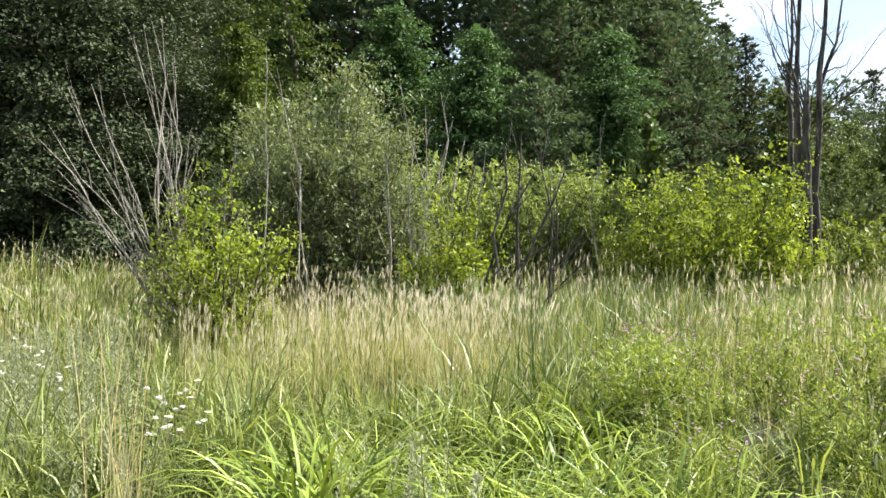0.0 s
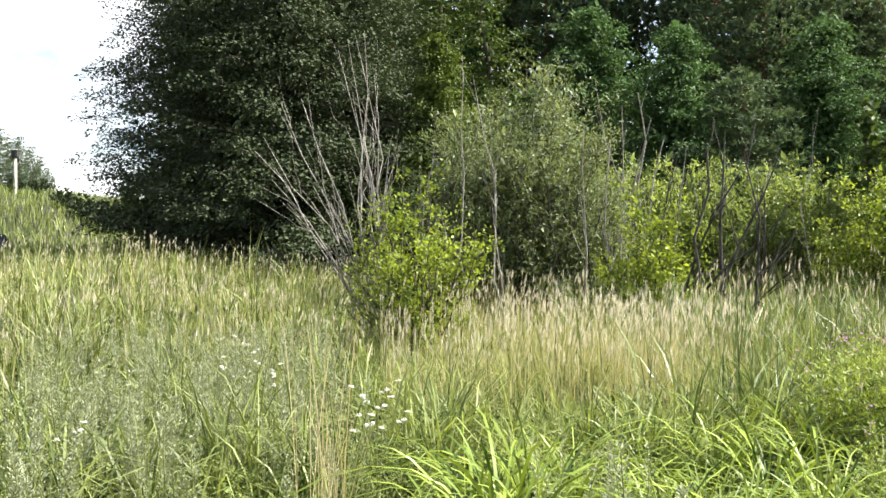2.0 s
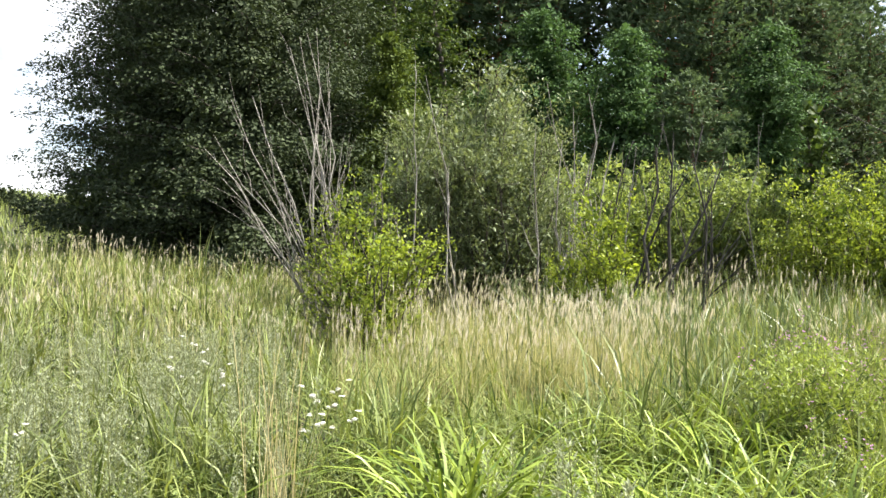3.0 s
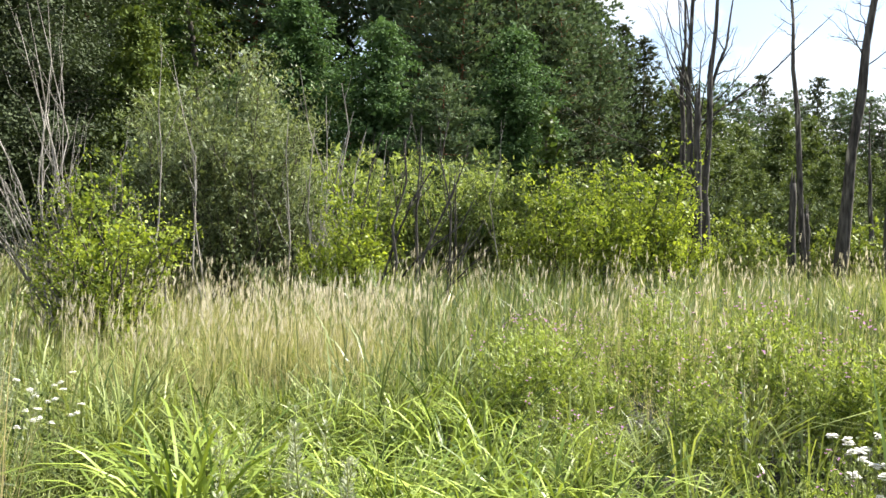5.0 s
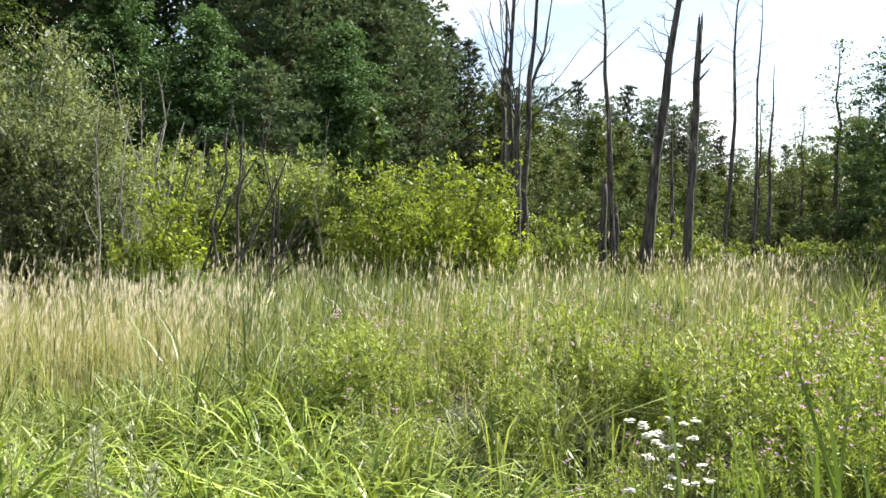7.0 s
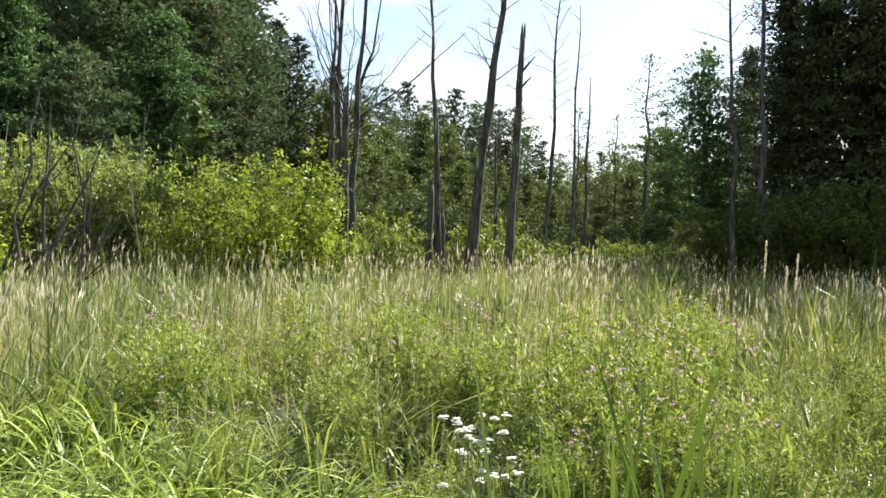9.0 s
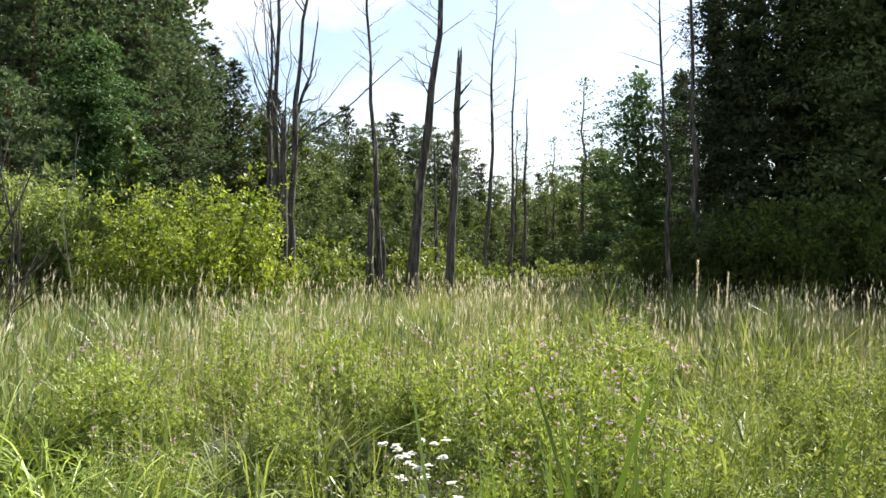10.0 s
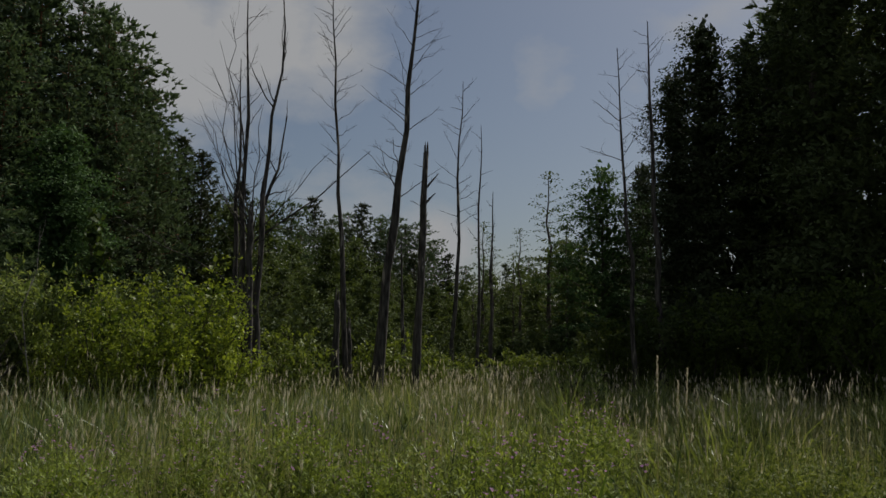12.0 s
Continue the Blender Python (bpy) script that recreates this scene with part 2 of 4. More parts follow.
def spikes(g, c, axis, length, width, rng):
    """Needles: thin long triangles starting at c."""
    axis = unit(axis)
    side = unit(np.cross(axis, rng.normal(size=axis.shape))) * width[:, None] / 2
    g.add(np.stack([c - side, c + side, c + axis * length[:, None]], 1), [(0, 1, 2)])


def blades(g, base, height, width, lean, heading, rng, segs=3, droop=0.0):
    """Grass blades: strips that lean over towards heading and taper to a point."""
    n = len(base)
    away = np.stack([np.cos(heading), np.sin(heading), np.zeros(n)], 1)
    turn = heading + rng.uniform(-1.2, 1.2, n) + np.pi / 2
    side = np.stack([np.cos(turn), np.sin(turn), np.zeros(n)], 1)
    rows = []
    for i in range(segs + 1):
        s = i / segs
        out = height * lean * s ** 1.8
        up = height * (s - (0.25 * lean + droop * np.minimum(1.4, lean * 1.6)) * s ** 2.6)
        p = base + away * out[:, None] + UP * up[:, None]
        w = width * (1.0 - 0.45 * s) * (0.75 if i == 0 else 1)
        if i < segs:
            rows += [p - side * w[:, None] / 2, p + side * w[:, None] / 2]
        else:
            rows.append(p)
    faces = [(2 * i, 2 * i + 1, 2 * i + 3, 2 * i + 2) for i in range(segs - 1)]
    faces.append((2 * segs - 2, 2 * segs - 1, 2 * segs))
    g.add(np.stack(rows, 1), faces)


def tube(g, pts, rads, sides=6, cap=False):
    """A tapering stem through pts."""
    pts, k = np.asarray(pts, dtype=float), len(pts)
    along = unit(np.gradient(pts, axis=0))
    ref = np.array((1.0, 0.13, 0.0)) if abs(along[0][0]) < 0.8 else np.array((0.0, 1.0, 0.1))
    u = unit(np.cross(along, ref))
    v = np.cross(along, u)
    ang = np.arange(sides) * 2 * np.pi / sides
    ring = u[:, None] * np.cos(ang)[None, :, None] + v[:, None] * np.sin(ang)[None, :, None]
    verts = (pts[:, None] + ring * np.asarray(rads)[:, None, None]).reshape(-1, 3)
    faces = [(i * sides + j, i * sides + (j + 1) % sides, (i + 1) * sides + (j + 1) % sides, (i + 1) * sides + j)
             for i in range(k - 1) for j in range(sides)]
    if cap:
        verts = np.vstack([verts, pts[-1] + along[-1] * rads[-1] * 0.5])
        faces += [((k - 1) * sides + j, (k - 1) * sides + (j + 1) % sides, k * sides) for j in range(sides)]
    g.add(verts[None], faces)


def wander(a, b, steps, wob, rng, sag=0.0):
    """A crooked line from a to b."""
    a, b = np.asarray(a, dtype=float), np.asarray(b, dtype=float)
    s = np.linspace(0, 1, steps + 1)[:, None]
    p = a + (b - a) * s
    j = rng.normal(0, wob * np.linalg.norm(b - a), p.shape)
    j[0] = j[-1] = 0
    p = p + j
    p[:, 2] += -4 * sag * (s * (1 - s))[:, 0]
    return p


def thing(name, label, category, group="", kind=""):
    return tagged(new(name), label, category, group, kind)


def part(name, g, mat, parent, label="", smooth=False, kind=""):
    ob = new(name, g.mesh(name, mat, smooth))
    ob.parent = parent
    if kind:
        ob["kind"] = kind
    if label:
        ob["label"] = label
    return ob


def stuff(name, g, mat, label, category):
    return tagged(new(name, g.mesh(name, mat)), label, category, kind="stuff")


def smoothstep(a, b, x):
    s = np.clip((np.asarray(x, dtype=float) - a) / (b - a), 0, 1)
    return s * s * (3 - 2 * s)


def level(x, y):
    """The ground's height: a flat wet meadow that rises to a bank on the left."""
    x, y = np.asarray(x, dtype=float), np.asarray(y, dtype=float)
    z = 0.95 * smoothstep(2.0, 11.0, -x) * smoothstep(3.0, 16.0, y)
    z = z + 4.2 * smoothstep(24.0, 42.0, -x) * smoothstep(10.0, 45.0, y) + 8.0 * smoothstep(80, 160, -x)
    z = z + 0.05 * np.sin(x * 0.9 + 1.3) * np.sin(y * 0.7) + 0.03 * np.sin(x * 2.3 + y * 1.9)
    return z


def at(az, d):
    """The ground point d metres away, az degrees left of the first heading."""
    a = radians(az)
    x, y = -d * math.sin(a), d * math.cos(a)
    return np.array((x, y, float(level(x, y))))


def polar(az, d):
    a = np.radians(az)
    x, y = -d * np.sin(a), d * np.cos(a)
    return np.stack([x, y, level(x, y)], 1)


def put(ob, az, d, turn=0.0, size=1.0, sink=0.05):
    p = at(az, d)
    ob.matrix_basis = pose(p[0], p[1], p[2] - sink, 0, 0, turn) @ Matrix.Scale(size, 4)
    return ob


def again(ob, az, d, turn, size, sink=0.05):
    p = at(az, d)
    keep = ob.scale.copy()
    ob.scale = (1, 1, 1)
    made = copy_thing(ob, pose(p[0], p[1], p[2] - sink, 0, 0, turn) @ Matrix.Scale(size, 4))
    ob.scale = keep
    return made


# ---- ground ----
def build_ground():
    lines = np.concatenate([-np.geomspace(900, 40, 22), np.arange(-38, 39, 1.0), np.geomspace(40, 900, 22)])
    xx, yy = np.meshgrid(lines, lines + 10, indexing="ij")
    k = len(lines)
    v = np.stack([xx, yy, level(xx, yy)], -1).reshape(-1, 3)
    idx = np.arange(k * k).reshape(k, k)
    f = np.stack([idx[:-1, :-1], idx[1:, :-1], idx[1:, 1:], idx[:-1, 1:]], -1).reshape(-1, 4)
    g = Geo()
    g.points, g.faces[4], g.count = [v], [f], len(v)
    tagged(new("ground", g.mesh("ground", M_GROUND, True)), "uneven meadow soil under grass rising to a bank", "ground", kind="structure")


build_ground()

# ---- trees ----
def broadleaf(name, label, seed, tall, wide, low, clumps, per, leaf, mat, bark=M_BARK, lean=0.0, flat=0.55, split=True, core=20, group="trees at the meadow's edge"):
    """A leafy tree: trunk, limbs to every clump, and a crown of leaf clumps with gaps."""
    rng = np.random.default_rng(seed)
    ob = thing(name, label, "tree", group)
    g = Geo()
    r0 = 0.012 * tall + 0.03
    spine = wander((0, 0, 0), (lean * tall, 0.02 * tall, tall * 0.93), 7, 0.012, rng)
    tube(g, spine, np.linspace(r0, 0.02, 8), 8)
    part("trunk", g, bark, ob, smooth=True)
    mid, half = (low + tall) / 2, (tall - low) / 2
    u = unit(rng.normal(size=(clumps, 3)))
    reach = rng.uniform(0.42, 1.0, clumps) ** 0.5
    shape = 1 + 0.14 * np.sin(3 * np.arctan2(u[:, 1], u[:, 0]) + seed) * np.sin(4 * u[:, 2] + seed)
    c = u * (reach * shape)[:, None] * np.array((wide, wide, half))
    c[:, :2] *= (1.05 - 0.35 * np.clip(c[:, 2:3] / half, -0.4, 1))
    c[:, 2] += mid
    c[:, 0] += lean * c[:, 2]
    limbs = Geo()
    for p in c[:: max(1, clumps // (24 if split else 12))]:
        zt = max(0.25 * low, min(p[2] - 0.35 * np.hypot(p[0], p[1]) - 0.1, tall * 0.85))
        s = zt / (tall * 0.93)
        start = spine[min(7, int(s * 7))]
        tube(limbs, wander(start, p, 4, 0.05, rng), np.linspace(r0 * 0.32 * (1 - 0.6 * s), 0.008, 5), 4)
        if split:
            part("limb", limbs, bark, ob)
            limbs = Geo()
    if not split:
        part("branchwork", limbs, bark, ob, kind="stuff")
    rc = wide * 0.23 * rng.uniform(0.6, 1.25, clumps)
    who = np.repeat(np.arange(clumps), per)
    dome = unit(rng.normal(size=(len(who), 3)) + np.array((0, 0, 0.4)))
    off = dome * (rc[who] * rng.uniform(0.25, 1.12, len(who)) ** 0.4)[:, None] * np.array((1.0, 1.0, 0.35 + 0.7 * flat))
    pts = c[who] + off
    pts[:, 2] = np.maximum(pts[:, 2], 0.15)
    ax = unit(rng.normal(size=off.shape) * 0.7 + dome * 0.35 + np.array((0, 0, -0.3)))
    nm = unit(UP * 0.45 + dome * 0.75 + rng.normal(size=off.shape) * 0.4 + 0.25 * u[who])
    ln = leaf * rng.uniform(0.6, 1.3, len(who))
    crown = Geo()
    leaves(crown, pts, ax, nm, ln, ln * rng.uniform(0.55, 0.8, len(who)))
    m = int(clumps * core)
    q = c[rng.integers(0, clumps, m)]
    q = np.stack([q[:, 0] * 1, q[:, 1] * 1, q[:, 2]], 1) * np.stack([rng.uniform(0.15, 0.78, m)] * 2 + [np.ones(m)], 1) + rng.normal(0, 0.12 * wide, (m, 3))
    q[:, 2] = np.maximum(q[:, 2], 0.3)
    big = np.minimum(leaf * rng.uniform(1.8, 3.4, m), max(0.24, 2.4 * leaf))
    leaves(crown, q, rng.normal(size=(m, 3)), UP * 0.5 + rng.normal(size=(m, 3)), big, big * 0.6)
    part("crown", crown, mat, ob, kind="stuff")
    return ob


def shrub(name, label, seed, tall, wide, stems, twigs, per, leaf, slim, mat, bark=M_BARK, low=0.1, group="bushes in the meadow", category="bush", arch=0.15, split=True, rag=0.82):
    """Stems fan out of one stool; twigs along them carry the leaves."""
    rng = np.random.default_rng(seed)
    ob = thing(name, label, category, group)
    wood, twigwork, crown = Geo(), Geo(), Geo()
    cs, axs = [], []
    for i in range(stems):
        a = 2.4 * i + rng.uniform(-0.4, 0.4)
        out = wide * math.sqrt((i + 0.5) / stems) * rng.uniform(0.75, 1.05)
        h = tall * (1 - 0.42 * (out / wide) ** 2) * rng.uniform(rag, 1.06)
        foot = np.array((math.cos(a), math.sin(a), 0)) * 0.18 * out
        tip = np.array((math.cos(a) * out, math.sin(a) * out, h))
        line = wander(foot, tip, 5, 0.03, rng, -arch * out)
        line[0, 2] = -0.05
        tube(wood, line, np.linspace(0.006 + 0.005 * tall, 0.004, 6), 5)
        for j in range(twigs):
            t = rng.uniform(low, 1.0)
            p = np.array([np.interp(t, np.linspace(0, 1, 6), line[:, q]) for q in range(3)])
            b = a + rng.normal(0, 1.1)
            ln = (0.10 + 0.16 * (1 - t)) * tall * rng.uniform(0.6, 1.3)
            q = p + np.array((math.cos(b) * ln * 0.75, math.sin(b) * ln * 0.75, ln * rng.uniform(0.1, 0.9)))
            if j % 2 == 0:
                tube(twigwork, wander(p, q, 2, 0.06, rng), (0.007, 0.005, 0.002), 3)
            s = rng.uniform(0.1, 1.1, per)[:, None]
            cs.append(p + (q - p) * s + rng.normal(0, 0.03 * tall ** 0.5, (per, 3)))
            axs.append(np.repeat(unit(q - p)[None], per, 0))
        if split:
            part("stem", wood, bark, ob)
            wood = Geo()
    c, ax = np.concatenate(cs), np.concatenate(axs)
    c[:, 2] = np.maximum(c[:, 2], 0.05)
    nm = unit(UP + rng.normal(size=c.shape) * 0.7)
    ax = unit(ax * 0.7 + rng.normal(size=c.shape) * 0.6)
    ln = leaf * rng.uniform(0.6, 1.3, len(c))
    leaves(crown, c, ax, nm, ln, ln * slim)
    n = len(c) // 9
    q = c[rng.integers(0, len(c), n)]
    q[:, :2] *= rng.uniform(0.3, 0.85, (n, 1))
    big = leaf * rng.uniform(1.3, 2.4, n)
    leaves(crown, q, rng.normal(size=(n, 3)) + UP, rng.normal(size=(n, 3)), big, big * max(slim, 0.45))
    if not split:
        part("branchwork", wood, bark, ob, kind="stuff")
    part("twigwork", twigwork, bark, ob, kind="stuff")
    part("foliage", crown, mat, ob, kind="stuff")
    return ob


def twiggy(g, start, end, r, rng, depth=2, count=5, spread=0.55):
    """A bare branch with side branches that fork again."""
    line = wander(start, end, 5, 0.018, rng)
    tube(g, line, np.linspace(r, r * 0.22, 6), 5)
    length = np.linalg.norm(np.asarray(end) - np.asarray(start))
    if depth:
        for i in range(count):
            t = rng.uniform(0.25, 0.95)
            p = np.array([np.interp(t, np.linspace(0, 1, 6), line[:, q]) for q in range(3)])
            d = unit(unit(np.asarray(end) - np.asarray(start)) + rng.normal(0, spread, 3) + UP * 0.15)
            twiggy(g, p, p + d * length * rng.uniform(0.18, 0.4) * (1.1 - 0.5 * t), r * 0.4 * (1.1 - 0.6 * t), rng, depth - 1, max(2, count - 2), spread)


def dead_tree(label, seed, az, d, az_top, tall, r, branches=9, broken=False, limbs=(), mat=M_DEADBARK, start=0.35, reach=0.9, limb=0.34):
    """A bare standing trunk with the stubs and twigs left on it. limbs: (height share, az of tip, d of tip, height of tip)."""
    rng = np.random.default_rng(seed)
    ob = thing("dead_tree", label, "tree", "dead trees standing in the wetland")
    p, q = at(az, d), at(az_top, d)
    ob.location = p
    top = np.array((q[0] - p[0], q[1] - p[1], tall))
    line = wander((0, 0, -0.1), top, 10, 0.004, rng)
    g = Geo()
    if broken:
        tube(g, line, np.linspace(r, r * 0.62, 11) * rng.uniform(0.86, 1.12, 11), 9, True)
        for k in range(4):
            b = line[-1] + (0.35 * r * math.cos(1.7 * k), 0.35 * r * math.sin(1.7 * k), -0.1)
            tube(g, [b, b + (0, 0, rng.uniform(0.12, 0.3)), b + (0.02, 0.01, rng.uniform(0.32, 0.5))], (r * 0.3, r * 0.2, 0.003), 5)
    else:
        tube(g, line, r * np.linspace(1, 0.08, 11) ** 0.9 * rng.uniform(0.87, 1.12, 11), 9)
    tube(g, [line[0] + (0, 0, -0.05), line[0] * 0.5 + line[1] * 0.5], (r * 1.35, r * 0.97), 9)
    part("trunk", g, mat, ob, smooth=True)
    s = np.linspace(0, 1, 11)
    for i in range(branches):
        t = start + (0.97 - start) * ((i + rng.uniform(0, 0.8)) / branches)
        b = np.array([np.interp(t, s, line[:, k]) for k in range(3)])
        a = rng.uniform(0, 2 * math.pi)
        ln = reach * (1.2 - 0.6 * t) * rng.uniform(0.4, 1.3)
        tip = b + np.array((math.cos(a) * ln, math.sin(a) * ln, ln * rng.uniform(0.3, 1.2)))
        g = Geo()
        twiggy(g, b, tip, max(0.01, r * 0.17 * (1.05 - t)), rng, 2, 5)
        part("branch", g, mat, ob)
    for t, az2, d2, z2 in limbs:
        b = np.array([np.interp(t, s, line[:, k]) for k in range(3)])
        e = at(az2, d2)
        tip = np.array((e[0] - p[0], e[1] - p[1], z2 - p[2]))
        g = Geo()
        twiggy(g, b, tip, r * limb, rng, 2, 5, 0.5)
        part("branch", g, mat, ob)
    return ob


def bough_tree(name, label, seed, tall, profile, boughs, pad, per, leaf, mat, bark=M_BARK, droop=0.15, lean=0.0, core=500, limbs=10, flat=0.34, slim=0.68, ragged=0.72, group="trees at the meadow's edge"):
    """A leafy tree whose boughs carry flat sprays of leaves in tiers. profile: (share of the height, reach)."""
    rng = np.random.default_rng(seed)
    ob = thing(name, label, "tree", group)
    r0 = 0.011 * tall + 0.03
    spine = wander((0, 0, 0), (lean * tall, 0.02 * tall, tall * 0.96), 9, 0.01, rng)
    g = Geo()
    tube(g, spine, np.linspace(r0, 0.015, 10), 8)
    part("trunk", g, bark, ob, smooth=True)
    ps, pr = np.array(profile).T
    centre, size, outward, twigs = [], [], [], Geo()
    for i in range(boughs):
        s = ps[0] + (1 - ps[0]) * ((i + rng.uniform(0, 1)) / boughs) ** 0.92
        a = 2.4 * i + rng.normal(0, 0.35)
        reach = np.interp(s, ps, pr) * (rng.uniform(ragged, 1.05) + 0.06 * math.sin(2 * a + 5 * s + seed))
        z = s * tall
        zh = max(0.12 * tall * ps[0] + 0.15, z - 0.4 * reach)
        hub = np.array([np.interp(zh, spine[:, 2], spine[:, k]) for k in range(3)])
        tip = hub * (1, 1, 0) + (reach * math.cos(a), reach * math.sin(a), max(0.2, z - droop * reach * (1 - s)))
        line = wander(hub, tip, 4, 0.04, rng, -0.05 * reach)
        rad = np.linspace(0.006 + 0.011 * reach, 0.005, 5)
        if i % max(1, boughs // limbs) == 0:
            g = Geo()
            tube(g, line, rad, 5)
            part("limb", g, bark, ob)
        else:
            tube(twigs, line, rad, 3)
        k = max(1, round(reach / (0.95 * pad)))
        for t in np.linspace(1.0, 0.36, k) if k > 1 else (0.95,):
            c = np.array([np.interp(t, np.linspace(0, 1, 5), line[:, q]) for q in range(3)])
            side = rng.normal(0, 0.3 * pad * (1 + (1 - t)))
            centre.append(c + (-math.sin(a) * side, math.cos(a) * side, rng.normal(0, 0.1 * pad)))
            size.append(pad * rng.uniform(0.65, 1.25))
            outward.append((math.cos(a), math.sin(a), 0.0))
    part("branchwork", twigs, bark, ob, kind="stuff")
    centre.append(spine[-1])
    size.append(pad * 0.7)
    outward.append((0.1, 0.1, 0))
    centre, size, outward = np.array(centre), np.array(size), np.array(outward)
    who = np.repeat(np.arange(len(size)), np.maximum(4, (per * (size / pad) ** 2).astype(int)))
    m = len(who)
    q, b = np.sqrt(rng.uniform(0, 1, m)) * rng.uniform(0.75, 1.1, m), rng.uniform(0, 2 * np.pi, m)
    ring = np.stack([np.cos(b), np.sin(b), np.zeros(m)], 1)
    up = flat * (1 - q ** 2) * rng.uniform(-0.4, 1.0, m) - 0.22 * q ** 2 + rng.normal(0, 0.07, m)
    pts = centre[who] + (ring * q[:, None] + UP * up[:, None]) * size[who][:, None]
    pts[:, 2] = np.maximum(pts[:, 2], 0.12)
    ax = ring * 0.5 + outward[who] * 0.5 + rng.normal(0, 0.55, (m, 3)) - UP * 0.25
    nm = UP * 0.85 + ring * (0.5 * q)[:, None] + outward[who] * 0.25 + rng.normal(0, 0.34, (m, 3))
    ln = leaf * rng.uniform(0.6, 1.3, m)
    crown = Geo()
    leaves(crown, pts, ax, nm, ln, ln * rng.uniform(0.8, 1.2, m) * slim)
    c = centre[rng.integers(0, len(size), core)]
    c = c * np.stack([rng.uniform(0.1, 0.6, core)] * 2 + [np.ones(core)], 1) + rng.normal(0, 0.3 * pad, (core, 3))
    c[:, 2] = np.maximum(c[:, 2], 0.25)
    big = np.minimum(leaf * rng.uniform(1.7, 3.0, core), 0.3)
    leaves(crown, c, rng.normal(size=(core, 3)), UP * 0.6 + rng.normal(size=(core, 3)), big, big * 0.6)
    part("crown", crown, mat, ob, kind="stuff")
    return ob


def needle_tree(name, label, seed, tall, profile, boughs, pad, tufts, mat, bark, droop=0.05, needle=0.2, fat=0.19, core=500, group="trees at the meadow's edge"):
    """Pine or spruce: boughs that carry flat plates of needle tufts, with gaps between the tiers."""
    rng = np.random.default_rng(seed)
    ob = thing(name, label, "tree", group)
    r0 = 0.0085 * tall + 0.03
    spine = wander((0, 0, 0), (rng.normal(0, 0.012) * tall, rng.normal(0, 0.012) * tall, tall), 9, 0.004, rng)
    g = Geo()
    tube(g, spine, np.linspace(r0, 0.02, 10), 8)
    part("trunk", g, bark, ob, smooth=True)
    ps, pr = np.array(profile).T
    centre, size, outward, twigs = [], [], [], Geo()
    for i in range(boughs):
        s = ps[0] + (1 - ps[0]) * (i + rng.uniform(0, 1)) / boughs
        a = 2.4 * i + rng.normal(0, 0.4)
        reach = np.interp(s, ps, pr) * rng.uniform(0.6, 1.12)
        hub = np.array([np.interp(s * tall, spine[:, 2], spine[:, k]) for k in range(3)])
        tip = hub + (reach * math.cos(a), reach * math.sin(a), reach * (0.3 * s - droop + rng.normal(0, 0.06)))
        line = wander(hub, tip, 4, 0.03, rng, 0.06 * reach)
        tube(twigs, line, np.linspace(0.012 + 0.012 * reach, 0.006, 5), 3)
        for t in np.linspace(1.0, 0.34, max(1, round(reach / (0.85 * pad)))):
            c = np.array([np.interp(t, np.linspace(0, 1, 5), line[:, q]) for q in range(3)])
            side = rng.normal(0, 0.22 * reach * (1.15 - t) + 0.1)
            centre.append(c + (-math.sin(a) * side, math.cos(a) * side, rng.normal(0, 0.08)))
            size.append(pad * rng.uniform(0.65, 1.2) * (0.55 + 0.45 * min(1.0, reach / pad)))
            outward.append((math.cos(a), math.sin(a), 0.0))
    centre.append(spine[-1] - (0, 0, 0.1))
    size.append(0.35 * pad)
    outward.append((0.05, 0.05, 0.8))
    part("branchwork", twigs, bark, ob, kind="stuff")
    centre, size, outward = np.array(centre), np.array(size), np.array(outward)
    who = np.repeat(np.arange(len(size)), tufts)
    m = len(who)
    q, b = np.sqrt(rng.uniform(0, 1, m)), rng.uniform(0, 2 * np.pi, m)
    ring = np.stack([np.cos(b), np.sin(b), np.zeros(m)], 1)
    c = centre[who] + (ring * q[:, None] + UP * (0.55 * (1 - q ** 2) * rng.uniform(-0.5, 1, m) - 0.12 * q)[:, None]) * size[who][:, None]
    per = 5
    c = np.repeat(c, per, 0)
    d = np.repeat(ring * 0.6 + outward[who] * 0.5 + UP * 0.45, per, 0) + rng.normal(0, 0.6, c.shape)
    crown = Geo()
    ln = needle * rng.uniform(0.7, 1.35, len(c))
    spikes(crown, c - unit(d) * 0.04, d, ln, ln * fat * rng.uniform(0.8, 1.3, len(c)), rng)
    h = centre[rng.integers(0, len(size), core)]
    h = h * np.stack([rng.uniform(0.1, 0.65, core)] * 2 + [np.ones(core)], 1) + rng.normal(0, 0.15, (core, 3))
    big = rng.uniform(0.2, 0.4, core) * (tall / 20) ** 0.5
    leaves(crown, h, rng.normal(size=(core, 3)) * (1, 1, 0.5), UP + rng.normal(size=(core, 3)) * 0.7, big, big * 0.4)
    part("crown", crown, mat, ob, kind="stuff")
    return ob


# leafy trees in front of the pines
SKIRT = ((0.03, 0.9), (0.2, 1.0), (0.42, 0.9), (0.6, 0.62), (0.8, 0.42), (1.0, 0.05))


def spread(reach, outline=SKIRT):
    return tuple((s, r * reach) for s, r in outline)


